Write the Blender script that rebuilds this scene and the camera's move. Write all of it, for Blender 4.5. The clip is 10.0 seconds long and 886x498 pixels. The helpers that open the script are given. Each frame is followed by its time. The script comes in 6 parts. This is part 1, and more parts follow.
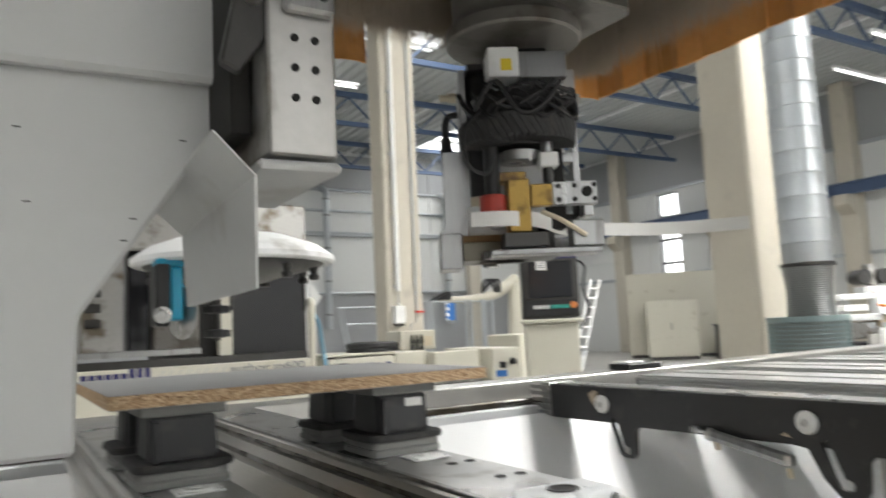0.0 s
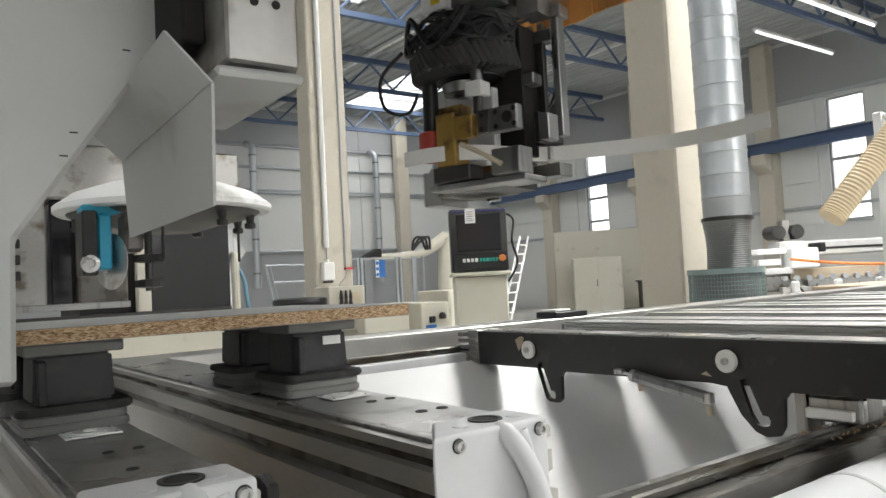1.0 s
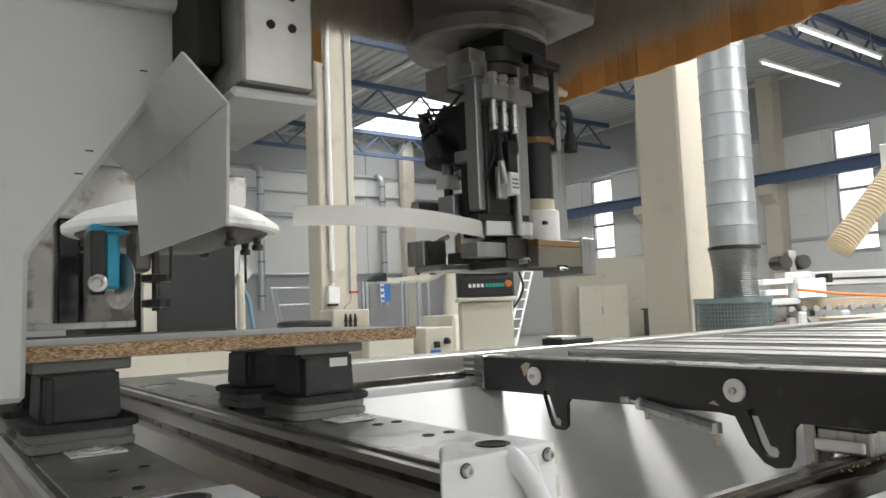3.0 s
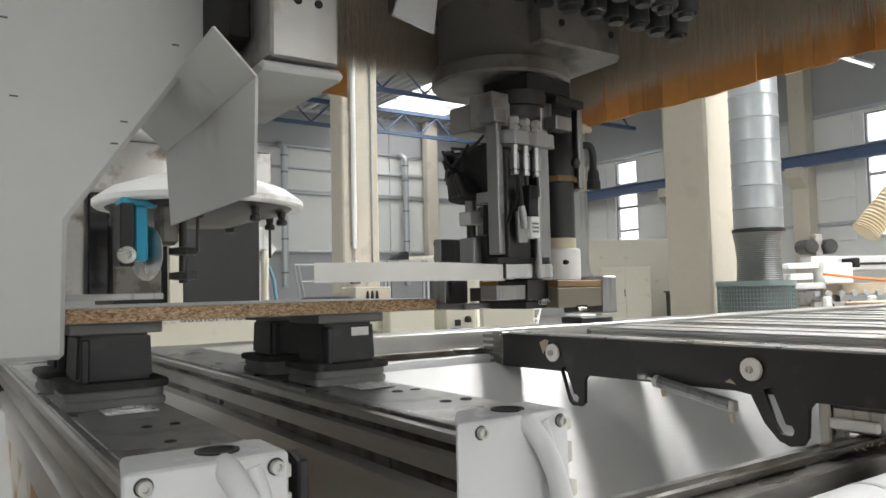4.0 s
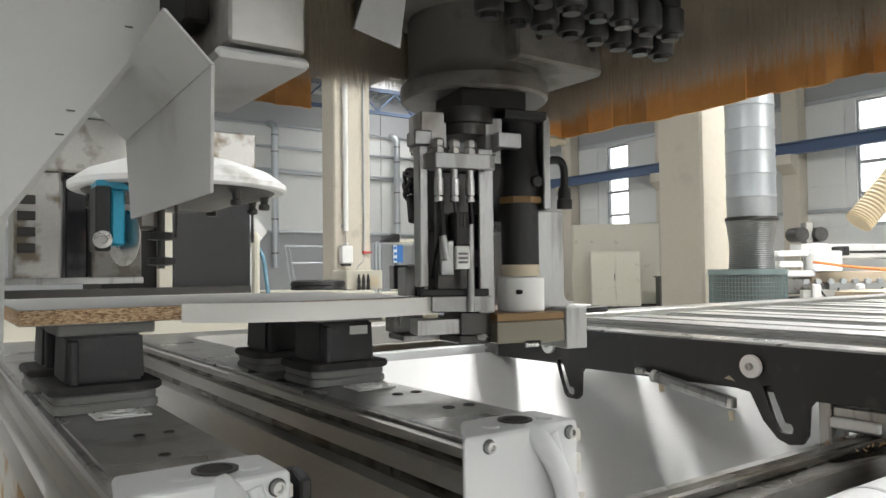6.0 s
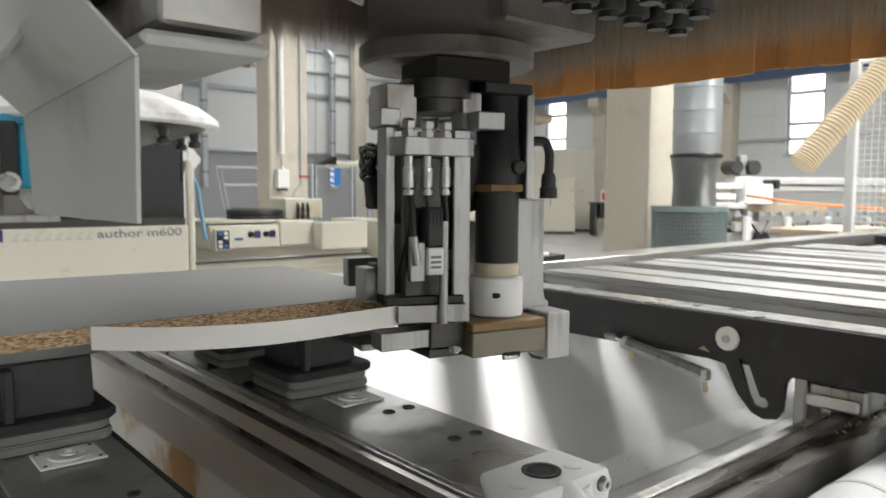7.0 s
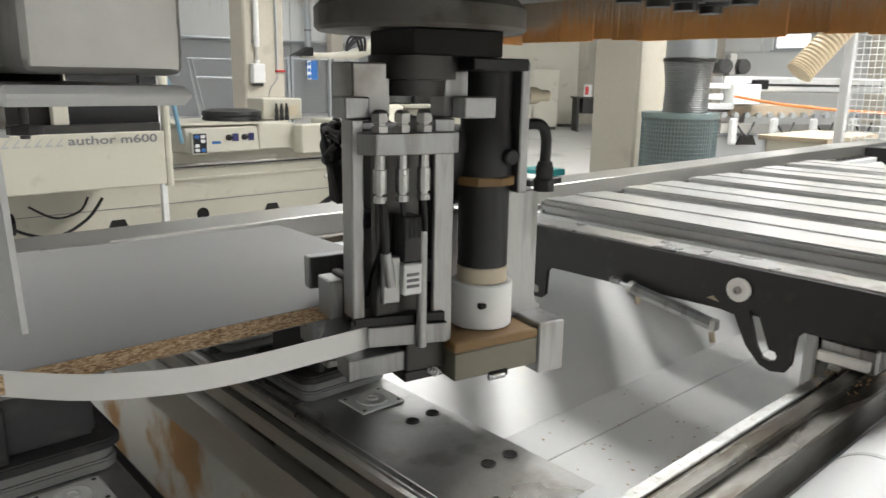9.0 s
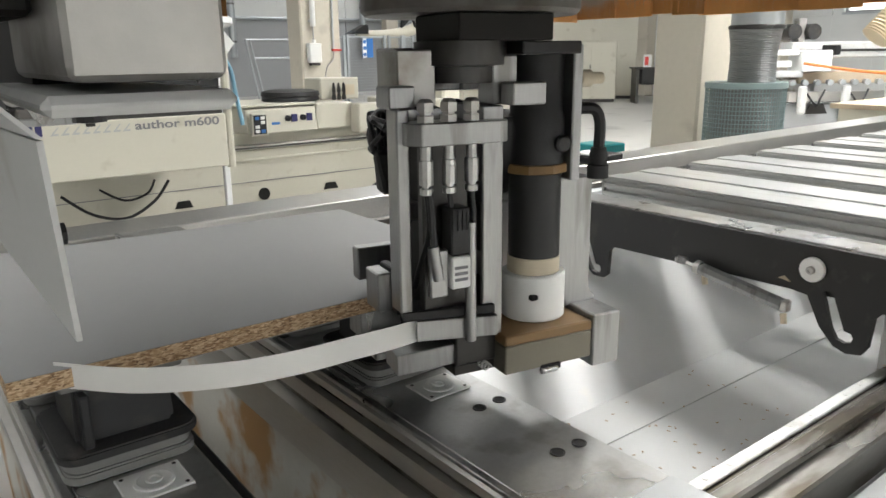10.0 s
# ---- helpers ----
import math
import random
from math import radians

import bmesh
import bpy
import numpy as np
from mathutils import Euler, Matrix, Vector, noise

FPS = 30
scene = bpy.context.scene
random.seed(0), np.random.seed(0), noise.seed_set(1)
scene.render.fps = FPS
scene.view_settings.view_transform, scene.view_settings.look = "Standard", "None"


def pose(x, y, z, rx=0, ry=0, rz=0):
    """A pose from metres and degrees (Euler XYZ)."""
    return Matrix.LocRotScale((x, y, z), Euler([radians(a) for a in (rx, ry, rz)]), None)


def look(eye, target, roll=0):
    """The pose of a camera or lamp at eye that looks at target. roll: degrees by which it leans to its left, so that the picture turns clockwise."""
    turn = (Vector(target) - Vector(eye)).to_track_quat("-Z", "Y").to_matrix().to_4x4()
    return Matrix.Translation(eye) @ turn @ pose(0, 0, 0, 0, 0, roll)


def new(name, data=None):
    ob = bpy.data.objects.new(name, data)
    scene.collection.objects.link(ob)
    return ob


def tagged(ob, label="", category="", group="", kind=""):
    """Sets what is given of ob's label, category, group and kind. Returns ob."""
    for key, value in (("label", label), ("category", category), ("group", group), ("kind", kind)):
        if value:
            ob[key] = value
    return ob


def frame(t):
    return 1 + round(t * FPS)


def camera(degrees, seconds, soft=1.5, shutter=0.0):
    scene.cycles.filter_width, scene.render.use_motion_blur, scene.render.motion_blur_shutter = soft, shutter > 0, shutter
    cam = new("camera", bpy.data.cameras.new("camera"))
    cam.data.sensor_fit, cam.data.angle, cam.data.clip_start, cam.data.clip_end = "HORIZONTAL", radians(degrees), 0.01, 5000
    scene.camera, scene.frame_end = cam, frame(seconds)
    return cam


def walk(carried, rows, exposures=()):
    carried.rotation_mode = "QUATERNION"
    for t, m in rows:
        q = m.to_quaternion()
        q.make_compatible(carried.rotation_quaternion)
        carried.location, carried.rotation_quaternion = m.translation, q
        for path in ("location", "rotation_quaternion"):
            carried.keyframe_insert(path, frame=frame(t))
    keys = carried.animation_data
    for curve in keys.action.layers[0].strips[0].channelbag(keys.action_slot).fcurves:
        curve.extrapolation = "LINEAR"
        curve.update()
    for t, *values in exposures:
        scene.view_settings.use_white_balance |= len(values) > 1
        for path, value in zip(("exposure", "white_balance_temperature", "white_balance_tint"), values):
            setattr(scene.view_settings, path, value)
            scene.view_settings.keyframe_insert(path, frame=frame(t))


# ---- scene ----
cam = camera(62.0, 10.0, 1.5, 0.5)
PATH = [
    (0, (-0.257, 0.018, 1.066), (0.775, 1.718, 1.28), -2.7),
    (0.5, (-0.219, 0.038, 1.042), (0.995, 1.62, 1.191), -2.9),
    (1, (-0.211, 0.065, 1.027), (0.976, 1.671, 1.122), -3.1),
    (1.5, (-0.209, 0.077, 1.026), (0.994, 1.67, 1.159), -2.9),
    (2, (-0.213, 0.068, 1.033), (1.002, 1.652, 1.158), -2.9),
    (2.2, (-0.213, 0.071, 1.034), (1.0, 1.654, 1.184), -2.7),
    (3.3, (-0.221, 0.062, 1.019), (0.927, 1.691, 1.181), -2.3),
    (3.5, (-0.226, 0.053, 1.016), (0.9, 1.698, 1.176), -2.3),
    (4, (-0.228, 0.045, 1.013), (0.899, 1.693, 1.124), -1.3),
    (4.5, (-0.219, 0.056, 1.007), (0.927, 1.693, 1.087), -0.7),
    (5, (-0.225, 0.055, 1.007), (0.921, 1.693, 1.075), -0.7),
    (5.5, (-0.224, 0.056, 1.01), (0.924, 1.692, 1.079), -0.8),
    (5.7, (-0.227, 0.057, 1.021), (0.921, 1.693, 1.097), -0.8),
    (6.8, (-0.211, 0.22, 1.109), (1.02, 1.794, 1.011), -0.0),
    (7, (-0.212, 0.237, 1.142), (1.076, 1.758, 0.983), 0.3),
    (7.5, (-0.233, 0.271, 1.208), (1.089, 1.732, 0.867), 1.1),
    (8, (-0.234, 0.263, 1.21), (1.117, 1.706, 0.908), 2.0),
    (8.5, (-0.231, 0.308, 1.248), (1.126, 1.717, 0.834), 2.0),
    (9, (-0.189, 0.355, 1.254), (1.118, 1.8, 0.803), 0.9),
    (9.5, (-0.19, 0.367, 1.26), (1.043, 1.866, 0.777), -0.1),
    (10, (-0.192, 0.368, 1.265), (0.988, 1.899, 0.75), -0.7),
]
EXPOSURES = [(0, 0.0), (0.5, -0.08), (1, -0.15), (2, -0.15), (3.5, -0.1), (4.5, -0.02), (5.5, 0.05), (7, 0.0), (8.5, -0.06), (9.2, 0.0), (10, 0.08)]
walk(cam, [(t, look(eye, target, roll)) for t, eye, target, roll in PATH], EXPOSURES)

# ---- light: overcast sky through the roof lights and windows ----
world = bpy.data.worlds.new("sky")
scene.world = world
world.use_nodes = True
wt = world.node_tree
sky = wt.nodes.new("ShaderNodeTexSky")
sky.sky_type, sky.sun_disc = "NISHITA", False
sky.sun_elevation, sky.sun_rotation = radians(48), radians(150)
sky.air_density, sky.dust_density = 1.0, 4.0
wt.links.new(sky.outputs["Color"], wt.nodes["Background"].inputs["Color"])
wt.nodes["Background"].inputs["Strength"].default_value = 0.15


def area(name, m, sx, sy, power, color=(1, 1, 1)):
    data = bpy.data.lights.new(name, "AREA")
    data.shape, data.size, data.size_y, data.energy, data.color = "RECTANGLE", sx, sy, power, color
    ob = new(name, data)
    ob.matrix_world = m
    return ob


sun_data = bpy.data.lights.new("sun", "SUN")
sun_data.energy, sun_data.angle, sun_data.color = 1.2, radians(12), (1.0, 0.96, 0.9)
sun = new("sun", sun_data)
sun.matrix_world = look((0, 0, 30), (5, 14, 0))

ROOF, XE, YN, XW, YS = 6.7, 18.0, 21.0, -14.0, -12.0
SKYLIGHTS = [(-4.0, 2.0), (7.0, 2.0), (-4.0, 10.0), (6.0, 10.0), (0.0, 17.6), (12.2, 17.6), (-4.0, -6.0), (7.0, -6.0)]
SLX, SLY = 1.35, 2.7
# area lamps added under the panes; two eastern ones boosted to brighten the trough
for sx_, sy_ in SKYLIGHTS:
    area("roof_light_glow", pose(sx_, sy_, ROOF - 0.06), 2 * SLX - 0.1, 2 * SLY - 0.1, {(-4.0, 2.0): 210, (7.0, 2.0): 1120, (-4.0, -6.0): 180, (7.0, -6.0): 800}.get((sx_, sy_), 130), (1.0, 0.99, 0.96))


# ---- materials ----
def material(name, base, rough=0.5, metal=0.0, vary=0.12, scale=20.0, bump=0.0, bump_scale=120.0, second=None, amount=0.3, stretch=(1, 1, 1), rand=0.0, coat=0.0):
    """Procedural surface: two scales of colour variation, roughness variation and fine relief."""
    m = bpy.data.materials.new(name)
    m.use_nodes = True
    nt, b = m.node_tree, m.node_tree.nodes["Principled BSDF"]
    tc = nt.nodes.new("ShaderNodeTexCoord")
    mp = nt.nodes.new("ShaderNodeMapping")
    mp.inputs["Scale"].default_value = stretch
    nt.links.new(tc.outputs["Object"], mp.inputs["Vector"])

    def noise_tex(s, detail):
        n = nt.nodes.new("ShaderNodeTexNoise")
        n.inputs["Scale"].default_value, n.inputs["Detail"].default_value = s, detail
        nt.links.new(mp.outputs["Vector"], n.inputs["Vector"])
        return n

    fine, broad = noise_tex(scale * 5, 5), noise_tex(scale * 0.25, 3)
    mix = nt.nodes.new("ShaderNodeMix")
    mix.data_type = "RGBA"
    lo = [c * (1 - vary) for c in base] + [1]
    hi = [min(1, c * (1 + vary)) for c in base] + [1]
    mix.inputs[6].default_value, mix.inputs[7].default_value = lo, hi
    avg = nt.nodes.new("ShaderNodeMath")
    avg.operation = "MULTIPLY_ADD"
    avg.inputs[1].default_value = 0.5
    half = nt.nodes.new("ShaderNodeMath")
    half.operation = "MULTIPLY"
    half.inputs[1].default_value = 0.5
    nt.links.new(broad.outputs["Fac"], half.inputs[0])
    nt.links.new(fine.outputs["Fac"], avg.inputs[0])
    nt.links.new(half.outputs[0], avg.inputs[2])
    nt.links.new(avg.outputs[0], mix.inputs[0])
    col = mix.outputs[2]
    if second:
        ramp = nt.nodes.new("ShaderNodeValToRGB")
        ramp.color_ramp.elements[0].position, ramp.color_ramp.elements[1].position = 0.62 - amount * 0.4, 0.72 - amount * 0.3
        blot = noise_tex(scale * 0.6, 6)
        nt.links.new(blot.outputs["Fac"], ramp.inputs["Fac"])
        stain = nt.nodes.new("ShaderNodeMix")
        stain.data_type = "RGBA"
        stain.inputs[7].default_value = [*second, 1]
        nt.links.new(col, stain.inputs[6])
        nt.links.new(ramp.outputs["Color"], stain.inputs[0])
        col = stain.outputs[2]
    if rand:
        info = nt.nodes.new("ShaderNodeObjectInfo")
        rr = nt.nodes.new("ShaderNodeMapRange")
        rr.inputs[3].default_value, rr.inputs[4].default_value = 1 - rand, 1 + rand
        nt.links.new(info.outputs["Random"], rr.inputs[0])
        hsv = nt.nodes.new("ShaderNodeHueSaturation")
        nt.links.new(rr.outputs[0], hsv.inputs["Value"])
        nt.links.new(col, hsv.inputs["Color"])
        col = hsv.outputs["Color"]
    nt.links.new(col, b.inputs["Base Color"])
    r = nt.nodes.new("ShaderNodeMapRange")
    r.inputs[3].default_value, r.inputs[4].default_value = max(0.03, rough - 0.1), min(1, rough + 0.1)
    nt.links.new(broad.outputs["Fac"], r.inputs[0])
    nt.links.new(r.outputs[0], b.inputs["Roughness"])
    b.inputs["Metallic"].default_value = metal
    b.inputs["Coat Weight"].default_value = coat
    if bump:
        n = noise_tex(bump_scale, 4)
        bp = nt.nodes.new("ShaderNodeBump")
        bp.inputs["Strength"].default_value, bp.inputs["Distance"].default_value = bump, 0.002
        nt.links.new(n.outputs["Fac"], bp.inputs["Height"])
        nt.links.new(bp.outputs["Normal"], b.inputs["Normal"])
    return m


def chipboard_material():
    m = bpy.data.materials.new("chipboard_edge")
    m.use_nodes = True
    nt, b = m.node_tree, m.node_tree.nodes["Principled BSDF"]
    tc = nt.nodes.new("ShaderNodeTexCoord")
    mp = nt.nodes.new("ShaderNodeMapping")
    mp.inputs["Scale"].default_value = (1, 1, 2.6)
    nt.links.new(tc.outputs["Object"], mp.inputs["Vector"])
    v = nt.nodes.new("ShaderNodeTexVoronoi")
    v.inputs["Scale"].default_value = 270
    nt.links.new(mp.outputs["Vector"], v.inputs["Vector"])
    n = nt.nodes.new("ShaderNodeTexNoise")
    n.inputs["Scale"].default_value, n.inputs["Detail"].default_value = 260, 5
    nt.links.new(mp.outputs["Vector"], n.inputs["Vector"])
    sep = nt.nodes.new("ShaderNodeSeparateColor")
    nt.links.new(v.outputs["Color"], sep.inputs[0])
    ad = nt.nodes.new("ShaderNodeMath")
    ad.operation = "MULTIPLY_ADD"
    ad.inputs[1].default_value = 0.55
    hf = nt.nodes.new("ShaderNodeMath")
    hf.operation = "MULTIPLY"
    hf.inputs[1].default_value = 0.5
    nt.links.new(n.outputs["Fac"], hf.inputs[0])
    nt.links.new(sep.outputs[0], ad.inputs[0])
    nt.links.new(hf.outputs[0], ad.inputs[2])
    ramp = nt.nodes.new("ShaderNodeValToRGB")
    e = ramp.color_ramp.elements
    e[0].position, e[0].color = 0.10, (0.06, 0.032, 0.016, 1)
    e[1].position, e[1].color = 0.80, (0.70, 0.53, 0.34, 1)
    mid = e.new(0.42)
    mid.color = (0.40, 0.25, 0.135, 1)
    nt.links.new(ad.outputs[0], ramp.inputs["Fac"])
    nt.links.new(ramp.outputs["Color"], b.inputs["Base Color"])
    b.inputs["Roughness"].default_value = 0.85
    bp = nt.nodes.new("ShaderNodeBump")
    bp.inputs["Strength"].default_value, bp.inputs["Distance"].default_value = 0.6, 0.001
    nt.links.new(ad.outputs[0], bp.inputs["Height"])
    nt.links.new(bp.outputs["Normal"], b.inputs["Normal"])
    return m


def glow(name, color, strength):
    m = bpy.data.materials.new(name)
    m.use_nodes = True
    b = m.node_tree.nodes["Principled BSDF"]
    b.inputs["Base Color"].default_value = (0.8, 0.8, 0.8, 1)
    b.inputs["Emission Color"].default_value, b.inputs["Emission Strength"].default_value = (*color, 1), strength
    return m


M = {
    "alu": material("aluminium", (0.55, 0.54, 0.515), 0.33, 0.9, 0.2, 40, 0.12, 300, stretch=(1, 0.15, 1)),
    "table_alu": material("bright_table_aluminium", (0.66, 0.66, 0.65), 0.34, 0.85, 0.12, 30, 0.1, 240, second=(0.58, 0.565, 0.535), amount=0.12, stretch=(1, 0.1, 1)),
    "alu_mill": material("milled_aluminium", (0.36, 0.36, 0.355), 0.30, 0.92, 0.22, 60, 0.14, 300, second=(0.22, 0.215, 0.205), amount=0.18, stretch=(1, 1, 0.12)),
    "steel": material("ground_steel", (0.54, 0.54, 0.53), 0.29, 0.92, 0.22, 30, 0.08, 300, second=(0.40, 0.39, 0.37), amount=0.2),
    "steel_dark": material("dark_steel", (0.07, 0.068, 0.065), 0.35, 0.8, 0.25, 40, 0.1, 300),
    "steel_block": material("brushed_steel_block", (0.46, 0.45, 0.43), 0.38, 0.85, 0.18, 14, 0.12, 90, second=(0.2, 0.17, 0.13), amount=0.22),
    "rail_rusty": material("oily_guide_steel", (0.17, 0.163, 0.15), 0.28, 0.85, 0.3, 30, 0.12, 160, second=(0.075, 0.062, 0.045), amount=0.3, stretch=(0.25, 1, 1)),
    "rusty": material("rust_stained_zinc", (0.62, 0.62, 0.58), 0.5, 0.12, 0.12, 16, 0.15, 160, second=(0.42, 0.24, 0.09), amount=0.36),
    "grey_paint": material("light_grey_paint", (0.67, 0.68, 0.69), 0.42, 0.0, 0.05, 25, 0.05, 260),
    "cover_paint": material("pale_grey_enamel", (0.52, 0.525, 0.52), 0.5, 0.0, 0.04, 9, 0.05, 300, second=(0.42, 0.41, 0.39), amount=0.02),
    "white_paint": material("white_enamel", (0.84, 0.845, 0.84), 0.35, 0.0, 0.05, 8, 0.03, 120, second=(0.5, 0.49, 0.46), amount=0.04),
    "trough_paint": material("scuffed_white_sheet", (0.68, 0.685, 0.685), 0.34, 0.0, 0.03, 12, 0.03, 120, second=(0.72, 0.71, 0.68), amount=0.0),
    "cream": material("cream_enamel", (0.60, 0.575, 0.485), 0.42, 0.0, 0.05, 8, 0.03, 200, second=(0.5, 0.47, 0.38), amount=0.02),
    "black_plastic": material("black_plastic", (0.012, 0.012, 0.013), 0.45, 0.0, 0.2, 60, 0.15, 500),
    "black_paint": material("black_satin_paint", (0.012, 0.012, 0.013), 0.42, 0.0, 0.25, 30, 0.08, 220, second=(0.03, 0.028, 0.026), amount=0.06),
    "rubber": material("dark_grey_rubber", (0.03, 0.03, 0.03), 0.7, 0.0, 0.2, 50, 0.2, 400, second=(0.06, 0.055, 0.05), amount=0.12),
    "pod": material("charcoal_pod_plastic", (0.026, 0.027, 0.029), 0.5, 0.0, 0.15, 40, 0.1, 300, second=(0.05, 0.048, 0.045), amount=0.12),
    "pod_top": material("grey_rubber_lip", (0.22, 0.22, 0.21), 0.7, 0.0, 0.12, 40, 0.2, 300),
    "white_plastic": material("white_plastic", (0.82, 0.82, 0.80), 0.4, 0.0, 0.04, 40, 0.03, 300),
    "beige_plastic": material("beige_plastic", (0.62, 0.54, 0.40), 0.45, 0.0, 0.06, 40),
    "edge_band": material("white_edge_strip", (0.82, 0.81, 0.78), 0.45, 0.0, 0.03, 30, 0.02, 300),
    "melamine": material("pale_grey_melamine", (0.25, 0.25, 0.247), 0.42, 0.0, 0.05, 10, 0.03, 500),
    "chip": chipboard_material(),
    "chip_face": material("cut_board_side", (0.45, 0.37, 0.27), 0.8, 0.0, 0.2, 120, 0.3, 400),
    "olive": material("olive_anodised_metal", (0.19, 0.175, 0.135), 0.42, 0.35, 0.08, 40, 0.05, 300),
    "brown_resin": material("brown_resin_board", (0.22, 0.13, 0.05), 0.5, 0.0, 0.12, 60, 0.05, 300),
    "gold": material("yellow_chromate_steel", (0.42, 0.27, 0.07), 0.38, 0.6, 0.2, 40, 0.1, 200, second=(0.12, 0.07, 0.03), amount=0.3),
    "red": material("red_roller_rubber", (0.42, 0.05, 0.035), 0.5, 0.0, 0.15, 40),
    "strap": material("amber_pvc_strip", (0.60, 0.29, 0.09), 0.35, 0.0, 0.2, 12, 0.05, 60, second=(0.40, 0.17, 0.045), amount=0.25, rand=0.35),
    "bristle": material("brown_grey_bristle", (0.50, 0.43, 0.34), 0.75, 0.0, 0.3, 120),
    "concrete": material("cast_concrete", (0.56, 0.52, 0.44), 0.85, 0.0, 0.10, 4, 0.25, 60, second=(0.48, 0.445, 0.375), amount=0.02),
    "floor": material("pale_concrete_floor", (0.50, 0.49, 0.46), 0.45, 0.0, 0.10, 2, 0.1, 40, second=(0.36, 0.35, 0.33), amount=0.12),
    "galv": material("galvanised_sheet", (0.50, 0.53, 0.55), 0.42, 0.85, 0.10, 10),
    "duct_dark": material("wrapped_flexible_duct", (0.22, 0.22, 0.22), 0.4, 0.5, 0.25, 30, 0.3, 80),
    "wall_panel": material("white_wall_panel", (0.70, 0.71, 0.70), 0.5, 0.0, 0.04, 1.5, 0.03, 30),
    "wall_grey": material("grey_wall_panel", (0.36, 0.37, 0.38), 0.5, 0.0, 0.04, 1.5, 0.03, 30),
    "blue_steel": material("blue_painted_steel", (0.07, 0.11, 0.20), 0.45, 0.0, 0.12, 4),
    "roof": material("grey_trapezoid_sheet", (0.46, 0.48, 0.48), 0.5, 0.1, 0.08, 2),
    "basket": material("green_grey_wire_mesh", (0.25, 0.32, 0.32), 0.5, 0.4, 0.1, 30),
    "blue": material("bright_blue_paint", (0.02, 0.30, 0.46), 0.35, 0.0, 0.1, 30),
    "sign_blue": material("sign_blue", (0.04, 0.16, 0.45), 0.4),
    "orange": material("orange_plastic", (0.62, 0.20, 0.05), 0.5),
    "green": material("green_key", (0.03, 0.38, 0.30), 0.4),
    "yellow": material("yellow_warning_label", (0.80, 0.62, 0.03), 0.4),
    "hose": material("ivory_spiral_hose", (0.66, 0.53, 0.34), 0.45, 0.0, 0.1, 10),
    "text_grey": material("grey_lettering", (0.20, 0.20, 0.21), 0.5),
    "text_pale": material("pale_grey_lettering", (0.45, 0.46, 0.45), 0.5),
    "text_blue": material("navy_lettering", (0.03, 0.03, 0.12), 0.5),
    "screen": material("dark_screen_glass", (0.012, 0.014, 0.018), 0.12, 0.0, 0.1, 10),
    "smoke_glass": material("smoked_window", (0.012, 0.012, 0.014), 0.08, 0.0, 0.1, 10),
    "red_thing": material("red_plastic", (0.6, 0.05, 0.04), 0.4),
    "pale_blue": material("pale_blue_tube", (0.22, 0.42, 0.55), 0.4),
    "teal": material("teal_plastic", (0.02, 0.28, 0.30), 0.4),
    "sky_pane": glow("bright_daylight_pane", (1.0, 1.0, 0.98), 2.2),
    "daylight": glow("overcast_daylight", (1.0, 1.0, 1.0), 2.6),
    "turret": material("oiled_grey_casting", (0.17, 0.16, 0.145), 0.5, 0.2, 0.2, 20, 0.1, 200, second=(0.09, 0.08, 0.065), amount=0.25),
    "chips": material("wood_chips", (0.42, 0.27, 0.13), 0.85, 0.0, 0.3, 200, 0.3, 300),
    # near-black put on holes, slots and inner blocks in place of shade
    "dark_gap": material("painted_gap_shade", (0.012, 0.011, 0.010), 0.7, 0.2, 0.2, 20),
}


# ---- mesh helpers ----
def link(name, bm, mat, parent=None, label="", smooth=False, at=None):
    me = bpy.data.meshes.new(name)
    bm.normal_update()
    bm.to_mesh(me)
    bm.free()
    for m_ in mat if isinstance(mat, (list, tuple)) else [mat]:
        me.materials.append(M[m_])
    if smooth:
        for p in me.polygons:
            p.use_smooth = True
        me.set_sharp_from_angle(angle=radians(35))
    ob = new(name, me)
    if at is not None:
        ob.matrix_world = at
    if parent is not None:
        ob.parent = parent
    if label:
        ob["label"] = label
    return ob


part = link


def thing(name, label, category, group="", kind="", at=None):
    ob = new(name)
    ob.empty_display_size = 0.1
    if at is not None:
        ob.matrix_world = at
    return tagged(ob, label, category, group, kind)


def add_box(bm, x0, x1, y0, y1, z0, z1, bevel=0.0, m=None, seg=1):
    res = bmesh.ops.create_cube(bm, size=1.0, matrix=Matrix.Translation(((x0 + x1) / 2, (y0 + y1) / 2, (z0 + z1) / 2)) @ Matrix.Diagonal((abs(x1 - x0), abs(y1 - y0), abs(z1 - z0), 1)))
    vs = res["verts"]
    if bevel:
        es = {e for v in vs for e in v.link_edges}
        r = bmesh.ops.bevel(bm, geom=list(es), offset=bevel, segments=seg, affect="EDGES", profile=0.6)
        vs = list({v for f in r["faces"] for v in f.verts} | {v for v in vs if v.is_valid})
    if m is not None:
        bmesh.ops.transform(bm, matrix=m, verts=vs)
    return vs


def box(x0, x1, y0, y1, z0, z1, bevel=0.0, seg=1):
    bm = bmesh.new()
    add_box(bm, x0, x1, y0, y1, z0, z1, bevel, None, seg)
    return bm


def add_cyl(bm, p0, p1, r0, r1=None, n=20, caps=True):
    p0, p1 = Vector(p0), Vector(p1)
    d = p1 - p0
    q = d.to_track_quat("Z", "Y").to_matrix().to_4x4()
    res = bmesh.ops.create_cone(bm, cap_ends=caps, segments=n, radius1=r0, radius2=r0 if r1 is None else r1, depth=d.length, matrix=Matrix.Translation((p0 + p1) / 2) @ q)
    return res["verts"]


